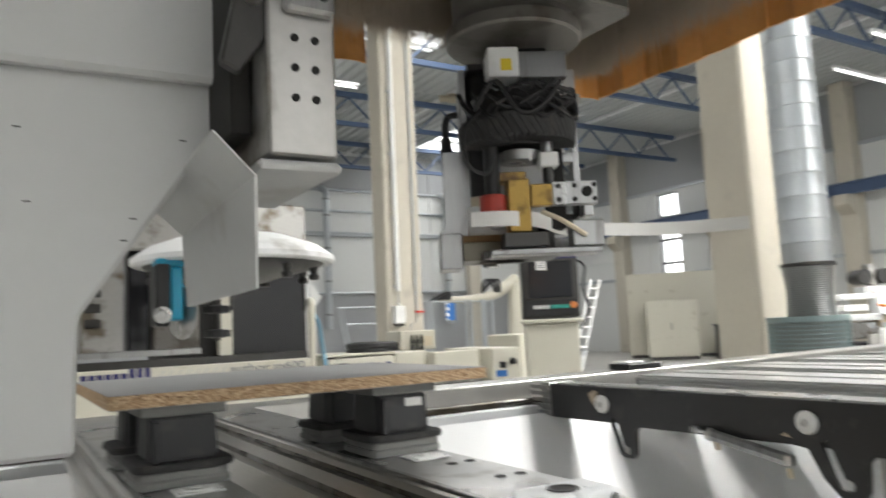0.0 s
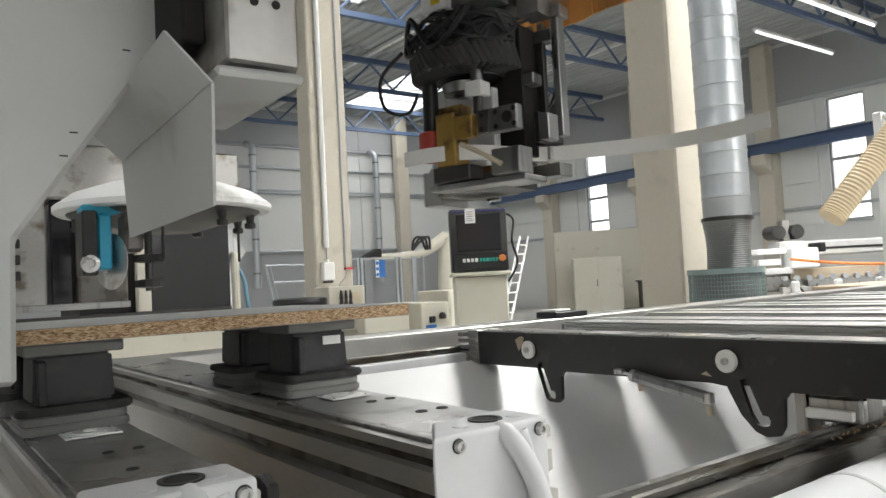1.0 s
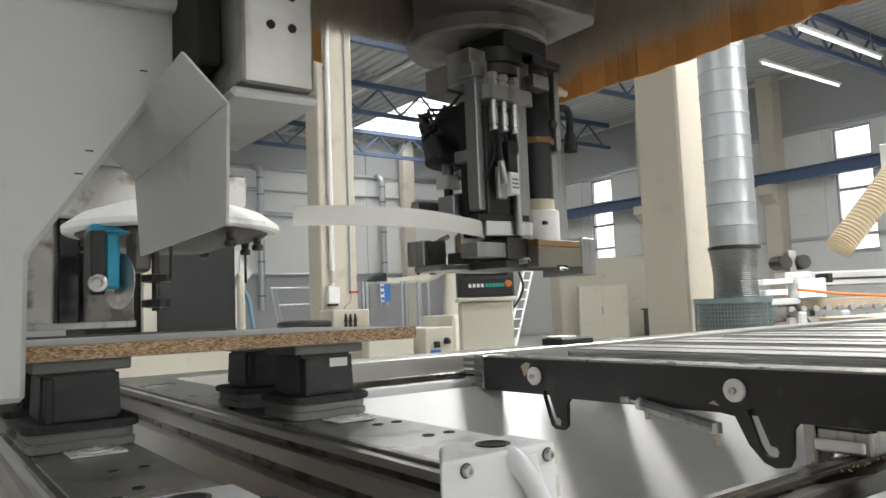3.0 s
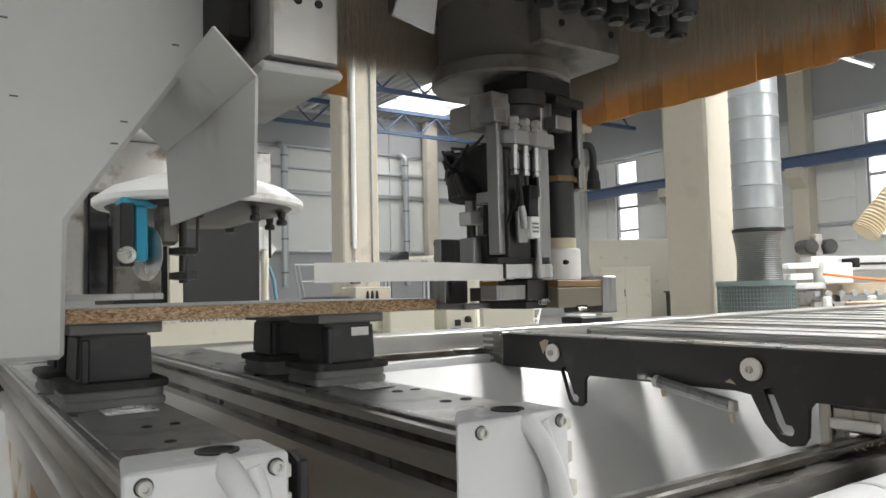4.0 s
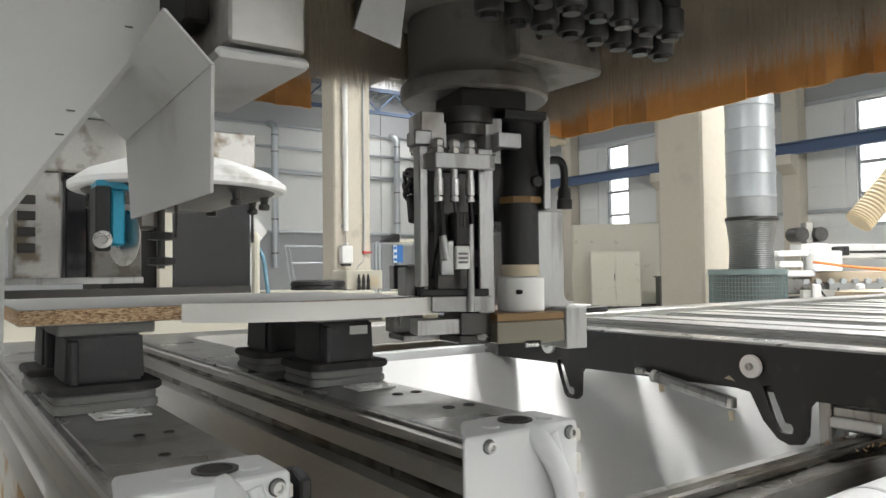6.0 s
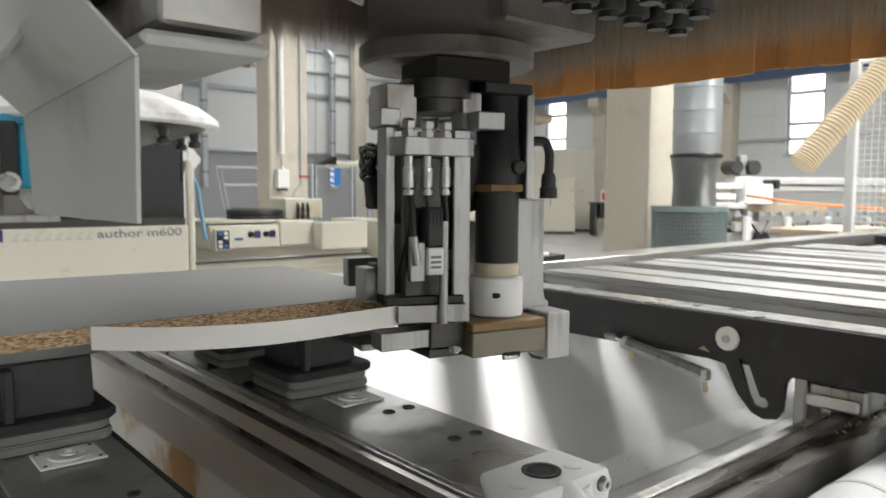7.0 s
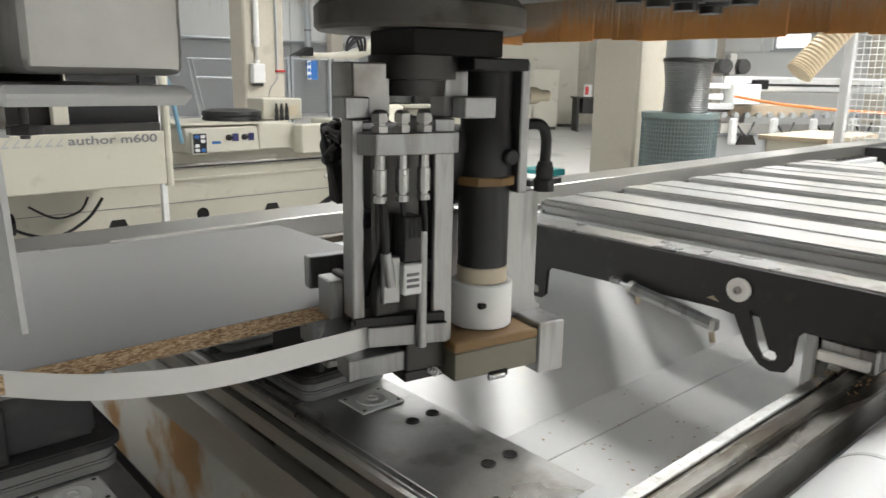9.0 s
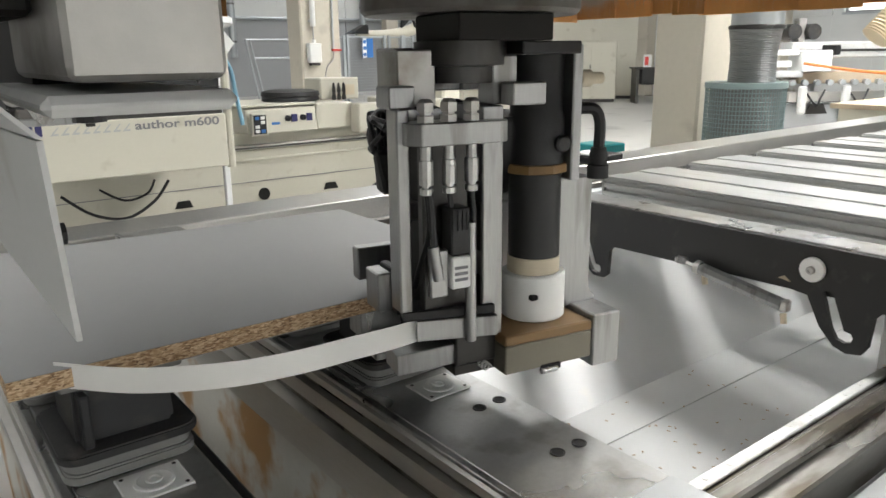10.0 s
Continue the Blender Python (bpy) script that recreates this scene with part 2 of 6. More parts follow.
def cyl(p0, p1, r0, r1=None, n=20):
    bm = bmesh.new()
    add_cyl(bm, p0, p1, r0, r1, n)
    return bm


def lathe(profile, n=32, center=(0, 0), arc=None):
    """Turned body: rings of (radius, z), round a vertical axis."""
    bm = bmesh.new()
    rings = []
    for r, z in profile:
        rings.append([bm.verts.new((center[0] + r * math.cos(2 * math.pi * i / n), center[1] + r * math.sin(2 * math.pi * i / n), z)) for i in range(n)])
    for a, b in zip(rings, rings[1:]):
        for i in range(n):
            bm.faces.new((a[i], a[(i + 1) % n], b[(i + 1) % n], b[i]))
    bm.faces.new(list(reversed(rings[0])))
    bm.faces.new(rings[-1])
    return bm


def prism(outline, d0, d1, axis="x", bevel=0.0):
    """A flat outline of (a, b) pushed from d0 to d1 along an axis: x takes (y, z), y takes (x, z), z takes (x, y)."""
    bm = bmesh.new()
    place = {"x": lambda a, b, d: (d, a, b), "y": lambda a, b, d: (a, d, b), "z": lambda a, b, d: (a, b, d)}[axis]
    lo = [bm.verts.new(place(a, b, d0)) for a, b in outline]
    hi = [bm.verts.new(place(a, b, d1)) for a, b in outline]
    bm.faces.new(lo)
    bm.faces.new(list(reversed(hi)))
    n = len(outline)
    for i in range(n):
        bm.faces.new((lo[i], hi[i], hi[(i + 1) % n], lo[(i + 1) % n]))
    bmesh.ops.recalc_face_normals(bm, faces=bm.faces)
    if bevel:
        bmesh.ops.bevel(bm, geom=bm.edges[:], offset=bevel, segments=1, affect="EDGES")
    return bm


def tube(points, r, n=8, smooth_steps=6):
    """A round cable along a smooth line through the points."""
    pts = [Vector(p) for p in points]
    line = []
    for i in range(len(pts) - 1):
        p0, p1, p2, p3 = pts[max(i - 1, 0)], pts[i], pts[i + 1], pts[min(i + 2, len(pts) - 1)]
        for s in range(smooth_steps):
            u = s / smooth_steps
            line.append(0.5 * ((2 * p1) + (p2 - p0) * u + (2 * p0 - 5 * p1 + 4 * p2 - p3) * u * u + (3 * p1 - p0 - 3 * p2 + p3) * u ** 3))
    line.append(pts[-1])
    bm = bmesh.new()
    rings, side = [], Vector((0.31, 0.52, 0.8))
    for i, p in enumerate(line):
        d = (line[min(i + 1, len(line) - 1)] - line[max(i - 1, 0)]).normalized()
        a = (side - d * side.dot(d)).normalized()
        side = a
        b = d.cross(a)
        rr = r(i / (len(line) - 1)) if callable(r) else r
        rings.append([bm.verts.new(p + rr * (math.cos(2 * math.pi * k / n) * a + math.sin(2 * math.pi * k / n) * b)) for k in range(n)])
    for u, v in zip(rings, rings[1:]):
        for k in range(n):
            bm.faces.new((u[k], u[(k + 1) % n], v[(k + 1) % n], v[k]))
    bm.faces.new(list(reversed(rings[0])))
    bm.faces.new(rings[-1])
    return bm


def join(*bms):
    out = bmesh.new()
    for b in bms:
        me = bpy.data.meshes.new("tmp")
        b.to_mesh(me)
        b.free()
        out.from_mesh(me)
        bpy.data.meshes.remove(me)
    return out


def solo(name, bm, mat, label, category, group="", kind="", smooth=False, at=None):
    return tagged(link(name, bm, mat, None, "", smooth, at), label, category, group, kind)


# ---- the hall ----
FLOOR = solo("floor", box(XW, XE, YS, YN, -0.2, 0.0), "floor", "pale worn concrete hall floor", "floor", kind="structure")


def wall_with_openings(name, along, at_, thick, a0, a1, z1, openings, label, mat="wall_panel"):
    """A wall along x or y with rectangular openings (a0, a1, z0, z1) right through it."""
    bm = bmesh.new()

    def put(p0, p1, q0, q1):
        if p1 - p0 > 1e-4 and q1 - q0 > 1e-4:
            if along == "y":
                add_box(bm, at_, at_ + thick, p0, p1, q0, q1)
            else:
                add_box(bm, p0, p1, at_, at_ + thick, q0, q1)

    cur = a0
    for o0, o1, b0, b1 in sorted(openings):
        put(cur, o0, 0, z1)
        put(o0, o1, 0, b0)
        put(o0, o1, b1, z1)
        cur = o1
    put(cur, a1, 0, z1)
    return solo(name, bm, mat, label, "wall", kind="structure")


WIN = [(-8.0, -7.1), (-0.05, 0.85), (7.85, 8.75), (15.75, 16.65)]
wall_e = wall_with_openings("wall_east", "y", XE, 0.25, YS, YN, ROOF + 0.6, [(a, b, 2.05, 5.03) for a, b in WIN], "white panelled hall wall with tall windows")
wall_n = wall_with_openings("wall_north", "x", YN, 0.25, XW, XE + 0.25, ROOF + 0.6, [], "white panelled hall wall with metal rails")
wall_w = wall_with_openings("wall_west", "y", XW - 0.25, 0.25, YS, YN, ROOF + 0.6, [], "plain white hall wall")
wall_s = wall_with_openings("wall_south", "x", YS - 0.25, 0.25, XW - 0.25, XE + 0.25, ROOF + 0.6, [(a, a + 2.5, 2.2, 5.2) for a in (-9, -3, 3, 9)], "plain white hall wall with windows")


def glass_material():
    m = bpy.data.materials.new("window_glass")
    m.use_nodes = True
    b = m.node_tree.nodes["Principled BSDF"]
    b.inputs["Transmission Weight"].default_value, b.inputs["Roughness"].default_value, b.inputs["IOR"].default_value = 1.0, 0.0, 1.1
    return m


M["glass"] = glass_material()
solo("backdrop", box(XE + 3.0, XE + 3.1, YS - 6, YN + 6, -0.2, 12), "daylight", "bright overcast daylight outside the windows", "backdrop", kind="structure")
solo("backdrop", box(XW, XE, YS - 3.2, YS - 3.0, -0.2, 12), "daylight", "bright overcast daylight outside the windows", "backdrop", kind="structure")
n_w = 0
for a, b in WIN:
    n_w += 1
    w = thing(f"window_{n_w}", "tall bright window with thin grey mullions", "window", "hall windows", "structure")
    for i in range(4):
        z0 = 2.05 + i * 0.745
        p = part("pane", box(XE + 0.10, XE + 0.112, a + 0.05, b - 0.05, z0 + 0.04, z0 + 0.705), "glass", w)
        p.visible_shadow = False
    fr = bmesh.new()
    for y0 in (a, b - 0.05):
        add_box(fr, XE + 0.06, XE + 0.15, y0, y0 + 0.05, 2.05, 5.03)
    for i in range(5):
        zc = 2.05 + i * 0.745
        add_box(fr, XE + 0.065, XE + 0.145, a + 0.05, b - 0.05, max(2.05, zc - 0.04), min(5.03, zc + 0.04))
    part("window_frame", fr, "wall_grey", w)
    part("window_sill", box(XE - 0.05, XE + 0.06, a - 0.03, b + 0.03, 2.0, 2.047), "galv", w)

# panels on the two visible walls, with metal rails between them
for x0 in np.arange(-6, 17.9, 6.0):
    for z0, z1, mt in ((0.1, 2.22, "wall_grey"), (2.30, 4.02, "wall_panel"), (4.16, 4.78, "wall_panel"), (4.86, 5.43, "wall_panel"), (5.51, 6.6, "wall_grey")):
        part("panel", box(x0 + 0.01, min(x0 + 5.99, XE - 0.06), YN - 0.04, YN - 0.002, z0, z1), mt, wall_n)
for y0 in np.arange(-4.0, 20.5, 1.0):
    for z0, z1, mt in ((0.1, 1.95, "wall_panel"), (2.0, 3.0, "wall_panel"), (3.05, 4.1, "wall_panel"), (4.15, 5.1, "wall_panel"), (5.15, 6.6, "wall_grey")):
        if any(a - 1.0 < y0 < b for a, b in WIN) and 1.97 < z0 < 5.1:
            continue
        part("panel", box(XE - 0.04, XE - 0.002, y0 + 0.001, y0 + 0.999, z0, z1), mt, wall_e)
for zc in (2.27, 4.06, 4.13, 4.82, 5.47):
    solo("wall_rail", cyl((XW, YN - 0.10, zc), (XE - 0.2, YN - 0.10, zc), 0.045, n=10), "galv", "galvanised rail along the hall wall", "rail", "wall rails", "structure", True)
for zc in (2.42, 5.13):
    solo("wall_rail", box(XE - 0.12, XE - 0.05, -4, YN - 0.2, zc - 0.04, zc + 0.04), "galv", "galvanised rail along the hall wall", "rail", "wall rails", "structure")


def i_beam_y(x, y0, y1, z, h, w):
    bm = bmesh.new()
    add_box(bm, x - w / 2, x + w / 2, y0, y1, z + h / 2 - 0.03, z + h / 2)
    add_box(bm, x - w / 2, x + w / 2, y0, y1, z - h / 2, z - h / 2 + 0.03)
    add_box(bm, x - 0.012, x + 0.012, y0, y1, z - h / 2 + 0.03, z + h / 2 - 0.03)
    return bm


solo("crane_rail", i_beam_y(XE - 0.55, YS + 0.1, YN - 0.2, 4.0, 0.3, 0.2), "blue_steel", "blue steel crane beam along the window wall", "beam", kind="structure")
for y0 in (-5.65, -1.7, 2.25, 6.2, 10.15, 14.1, 18.05):
    c = thing("wall_column", "beige concrete wall column with a corbel", "column", "wall columns", "structure")
    part("shaft", box(XE - 0.45, XE - 0.05, y0 - 0.22, y0 + 0.22, 0.0, ROOF, 0.015), "concrete", c)
    part("corbel", prism([(XE - 0.75, 3.848), (XE - 0.45, 3.848), (XE - 0.45, 3.35), (XE - 0.75, 3.6)], y0 - 0.2, y0 + 0.2, "y", 0.01), "concrete", c)
for x0 in (-4.0, 5.0, 13.45):
    c = thing("wall_column", "beige concrete wall column", "column", "wall columns", "structure")
    part("shaft", box(x0 - 0.22, x0 + 0.22, YN - 0.45, YN - 0.16, 0.0, ROOF, 0.015), "concrete", c)


def vent_pipe(x):
    v = thing("vent_pipe", "shiny metal vent pipe with an elbow on the wall", "pipe", "vent pipes", "structure")
    part("riser", tube([(x, YN - 0.35, 1.2), (x, YN - 0.35, 3.0), (x, YN - 0.35, 5.0), (x, YN - 0.35, 5.3), (x - 0.06, YN - 0.27, 5.45), (x - 0.1, YN - 0.14, 5.48)], 0.1, 14), "galv", v, smooth=True)
    b = bmesh.new()
    for z in (1.6, 2.6, 3.6, 4.6, 5.1):
        add_cyl(b, (x, YN - 0.35, z), (x, YN - 0.35, z + 0.05), 0.108, n=16)
    part("clamp", b, "duct_dark", v)


for x in (8.21, 12.43):
    vent_pipe(x)


# roof: trapezoid sheets with roof lights, on blue lattice trusses
def sheet(bm, x0, x1, y0, y1):
    pitch = 0.28
    n = max(1, round((x1 - x0) / pitch))
    p = (x1 - x0) / n
    prof = []
    for i in range(n):
        a = x0 + i * p
        prof += [(a, 0), (a + p * 0.35, 0), (a + p * 0.5, 0.05), (a + p * 0.85, 0.05)]
    prof.append((x1, 0))
    lo = [bm.verts.new((x, y0, ROOF + z)) for x, z in prof]
    hi = [bm.verts.new((x, y1, ROOF + z)) for x, z in prof]
    for i in range(len(prof) - 1):
        bm.faces.new((lo[i], hi[i], hi[i + 1], lo[i + 1]))
    add_box(bm, x0, x1, y0, y1, ROOF + 0.07, ROOF + 0.2)


rb = bmesh.new()
bands = {}
for sx_, sy_ in SKYLIGHTS:
    bands.setdefault(sy_, []).append(sx_)
cur = YS
for sy_ in sorted(bands):
    sheet(rb, XW, XE, cur, sy_ - SLY)
    xa = XW
    for sx_ in sorted(bands[sy_]):
        sheet(rb, xa, sx_ - SLX, sy_ - SLY, sy_ + SLY)
        xa = sx_ + SLX
    sheet(rb, xa, XE, sy_ - SLY, sy_ + SLY)
    cur = sy_ + SLY
sheet(rb, XW, XE, cur, YN)
solo("ceiling", rb, "roof", "grey trapezoid sheet roof with roof lights", "ceiling", kind="structure")
for sx_, sy_ in SKYLIGHTS:
    s = thing("roof_light", "bright translucent roof light with white bars", "roof light", "roof lights", "structure")
    part("pane", box(sx_ - SLX + 0.01, sx_ + SLX - 0.01, sy_ - SLY + 0.01, sy_ + SLY - 0.01, ROOF + 0.1, ROOF + 0.12), "sky_pane", s)
    b = bmesh.new()
    for i in range(5):
        yy = sy_ - 2.4 + i * 1.2
        add_box(b, sx_ - SLX + 0.01, sx_ + SLX - 0.01, yy - 0.03, yy + 0.03, ROOF + 0.02, ROOF + 0.08)
    part("bar", b, "white_paint", s)


def truss(y):
    t = thing("roof_truss", "blue steel lattice roof truss", "truss", "roof trusses", "structure")
    part("top_chord", box(XW + 0.1, XE - 0.5, y - 0.06, y + 0.06, 6.50, 6.62), "blue_steel", t)
    part("bottom_chord", box(XW + 0.1, XE - 0.5, y - 0.05, y + 0.05, 5.82, 5.92), "blue_steel", t)
    b = bmesh.new()
    x, up = XW + 0.2, True
    while x < XE - 1.2:
        za, zb = (5.92, 6.5) if up else (6.5, 5.92)
        add_cyl(b, (x, y, za), (x + 0.62, y, zb), 0.028, n=6)
        x += 0.62
        up = not up
    part("lattice", b, "blue_steel", t)


for y in (-5.2, -1.1, 3.0, 7.1, 11.2, 15.3, 19.4):
    truss(y)
for x in (-6.0, -1.0, 4.0, 9.0, 14.0):
    solo("purlin", box(x - 0.05, x + 0.05, YS, YN, ROOF - 0.08, ROOF - 0.005), "white_paint", "pale steel purlin under the roof", "purlin", "purlins", "structure")
for i, (x0, y0) in enumerate(((14.0, 6.5), (15.2, 7.9), (12.0, 2.4), (4.0, 12.5))):
    lp = thing("strip_lamp", "white fluorescent strip lamp hung under the roof", "lamp", "strip lamps", "")
    part("housing", box(x0 - 1.6, x0 + 1.6, y0 - 0.05, y0 + 0.05, 5.74, 5.80, 0.01), "white_paint", lp)
    part("tube", cyl((x0 - 1.55, y0, 5.715), (x0 + 1.55, y0, 5.715), 0.02, n=10), "sky_pane", lp, smooth=True)
    for dx in (-1.2, 1.2):
        part("hanger", cyl((x0 + dx, y0, 5.8), (x0 + dx, y0, ROOF), 0.006, n=6), "galv", lp)


def hall_column(name, x0, y0, w, d, label):
    c = thing(name, label, "column", "hall columns", "structure")
    part("shaft", box(x0, x0 + w, y0, y0 + d, 0.0, ROOF, 0.02), "concrete", c)
    return c


hall_column("hall_column", 5.0, 3.80, 0.46, 0.44, "pale cast concrete hall column beside a duct")
hall_column("hall_column", 4.27, 9.0, 0.56, 0.37, "pale cast concrete hall column carrying a switch box")

# services on the far column
sb = thing("switch_box", "white switch box on a concrete column", "switch box")
part("body", box(4.33, 4.50, 8.90, 8.998, 1.16, 1.40, 0.012), "white_plastic", sb)
part("gland", cyl((4.42, 8.95, 1.40), (4.42, 8.95, 1.44), 0.025, n=10), "white_plastic", sb)
part("plug", box(4.35, 4.48, 8.915, 8.985, 1.125, 1.159, 0.006), "steel_dark", sb)
part("lead", cyl((4.42, 8.96, 1.44), (4.42, 8.965, 1.6), 0.008, n=6), "wall_grey", sb)
part("pipe", cyl((4.42, 8.955, 1.6), (4.42, 8.955, 6.2), 0.035, n=10), "white_plastic", sb, smooth=True)
for z in (1.65, 2.6, 3.5, 4.4, 5.3):
    part("pipe_clip", box(4.375, 4.465, 8.96, 8.999, z, z + 0.03), "galv", sb)
cd = thing("conduit", "thin grey conduit on a concrete column", "conduit")
part("pipe", cyl((4.71, 8.98, 1.34), (4.71, 8.98, 6.2), 0.014, n=8), "galv", cd, smooth=True)
part("tee", box(4.69, 4.82, 8.96, 8.995, 1.30, 1.325), "red_thing", cd)
part("lead", tube([(4.71, 8.98, 1.34), (4.69, 8.96, 1.2), (4.60, 8.97, 1.1), (4.56, 8.98, 0.9)], 0.006, 6), "wall_grey", cd, smooth=True)
for z in (2.7, 4.0, 5.3):
    part("pipe_clip", box(4.69, 4.73, 8.985, 8.999, z, z + 0.04), "galv", cd)

# big spiral duct with its wire basket
DX, DY = 4.97, 3.39
du = thing("spiral_duct", "shiny galvanised spiral duct with a wrapped flexible foot", "duct")
z = 1.42
rings_ = [(0.178, 1.42)]
while z < ROOF - 0.2:
    rings_ += [(0.18, z + 0.01), (0.18, z + 0.155), (0.1845, z + 0.16), (0.1845, z + 0.17)]
    z += 0.175
part("pipe", lathe(rings_, 40, (DX + 0.035, DY - 0.025)), "galv", du, smooth=True)
fl = []
z = 1.03
while z < 1.415:
    u = (z - 1.03) / 0.39
    r = 0.165 + 0.02 * u - 0.015 * math.sin(u * math.pi)
    fl += [(r, z), (r + 0.006, z + 0.008)]
    z += 0.016
part("flexible_sleeve", lathe(fl, 32, (DX + 0.03, DY - 0.02)), "duct_dark", du, "dark wrapped flexible sleeve", True)
part("band", lathe([(0.19, 1.40), (0.196, 1.405), (0.196, 1.425), (0.19, 1.43)], 36, (DX + 0.035, DY - 0.025)), "steel_dark", du, smooth=True)
bk = thing("wire_basket", "green-grey wire mesh guard round the duct foot", "guard")
part("rim", lathe([(0.273, 0.99), (0.288, 0.99), (0.288, 1.03), (0.273, 1.03)], 40, (DX, DY)), "basket", bk, smooth=True)
b = bmesh.new()
for i in range(72):
    a = 2 * math.pi * i / 72
    add_cyl(b, (DX + 0.278 * math.cos(a), DY + 0.278 * math.sin(a), 0.0), (DX + 0.278 * math.cos(a), DY + 0.278 * math.sin(a), 1.0), 0.004, n=4, caps=False)
for k in range(32):
    z = 0.03 + k * 0.031
    for i in range(36):
        a, a2 = 2 * math.pi * i / 36, 2 * math.pi * (i + 1) / 36
        add_cyl(b, (DX + 0.278 * math.cos(a), DY + 0.278 * math.sin(a), z), (DX + 0.278 * math.cos(a2), DY + 0.278 * math.sin(a2), z), 0.0035, n=4, caps=False)
part("mesh", b, "basket", bk)
part("core", lathe([(0.25, 0.0), (0.25, 0.99)], 24, (DX, DY)), "duct_dark", bk, smooth=True)

# ---- the bed of the machine ----
BED_Y1 = 2.05


def beam_profile(w):
    """Cross-section of the aluminium cross beam with its side grooves, in x and z, from the top edge down."""
    h = w / 2
    left = [(-h + 0.004, 0.0), (-h, -0.004), (-h, -0.014), (-h + 0.010, -0.016), (-h + 0.010, -0.026), (-h, -0.028), (-h, -0.050), (-h + 0.012, -0.053),
            (-h + 0.012, -0.068), (-h - 0.006, -0.072), (-h - 0.006, -0.088), (-h + 0.006, -0.092), (-h + 0.006, -0.150)]
    right = [(-x, z) for x, z in reversed(left)]
    return left + right


def cross_beam(x0, x1, y0, y1, label, top="steel", low=True):
    xc, w = (x0 + x1) / 2, x1 - x0
    t = thing("cross_beam", label, "beam", "machine cross beams", at=pose(xc, 0, 0.871))
    part("profile", prism([(x, z - 0.004) for x, z in beam_profile(w)], y0, y1, "y"), "alu", t)
    part("top_plate", box(-w / 2 + 0.012, w / 2 - 0.006, y0 + 0.001, y1 - 0.002, -0.0038, 0.0, 0.001), top, t, "dark polished steel top plate")
    part("edge_strip", box(-w / 2 + 0.001, -w / 2 + 0.010, y0, y1, -0.0035, 0.002, 0.001), "alu_mill", t)
    # thin darker strips laid on the floors of the side grooves
    for za, zb, dx in ((-0.0295, -0.0205, 0.0095), (-0.0715, -0.0575, 0.0115)):
        for sgn in (-1, 1):
            xa = sgn * (w / 2 - dx)
            part("groove_liner", box(min(xa, xa + sgn * 0.001), max(xa, xa + sgn * 0.001), y0 + 0.002, y1 - 0.002, za, zb), "rail_rusty", t)
    if low:
        part("side_sheet", box(-w / 2 + 0.010, w / 2 - 0.012, y0 + 0.06, y1, -0.36, -0.1545), "rusty", t, "rust-stained zinc side sheet")
    return t


beam_c = cross_beam(0.214, 0.366, 0.664, BED_Y1 + 0.08, "grooved aluminium cross beam with a polished steel top plate")
part("label", box(-0.0712, -0.0703, 0.69, 0.72, -0.142, -0.112, 0.0002), "white_plastic", beam_c, "small printed sticker")
for i in range(4):
    part("label_bar", box(-0.0718, -0.0713, 0.693, 0.715 - 0.004 * (i % 2), -0.137 + i * 0.006, -0.134 + i * 0.006), "text_grey", beam_c)
beam_l = cross_beam(-0.108, 0.029, 0.664, BED_Y1 + 0.08, "grooved aluminium cross beam with a steel top plate")
beam_ll = cross_beam(-0.46, -0.32, 0.80, BED_Y1 + 0.08, "grooved aluminium cross beam at the bed's near side")


def hole_ring(t, x, y, r=0.008):
    part("hole", lathe([(r, -0.0005), (r, 0.0012), (r * 0.8, 0.0012), (r * 0.78, -0.0004)], 18, (x, y)), "steel_dark", t, "countersunk bolt hole", True)
    part("hole_floor", lathe([(r * 0.76, -0.0004), (r * 0.76, 0.0006)], 18, (x, y)), "dark_gap", t)


for x, y in ((0.019, 0.953), (0.050, 0.954), (0.017, 0.829), (0.048, 0.828)):
    hole_ring(beam_c, x, y)
for x, y in ((0.0, 0.90), (0.03, 0.90), (0.0, 0.80)):
    hole_ring(beam_l, x, y, 0.006)


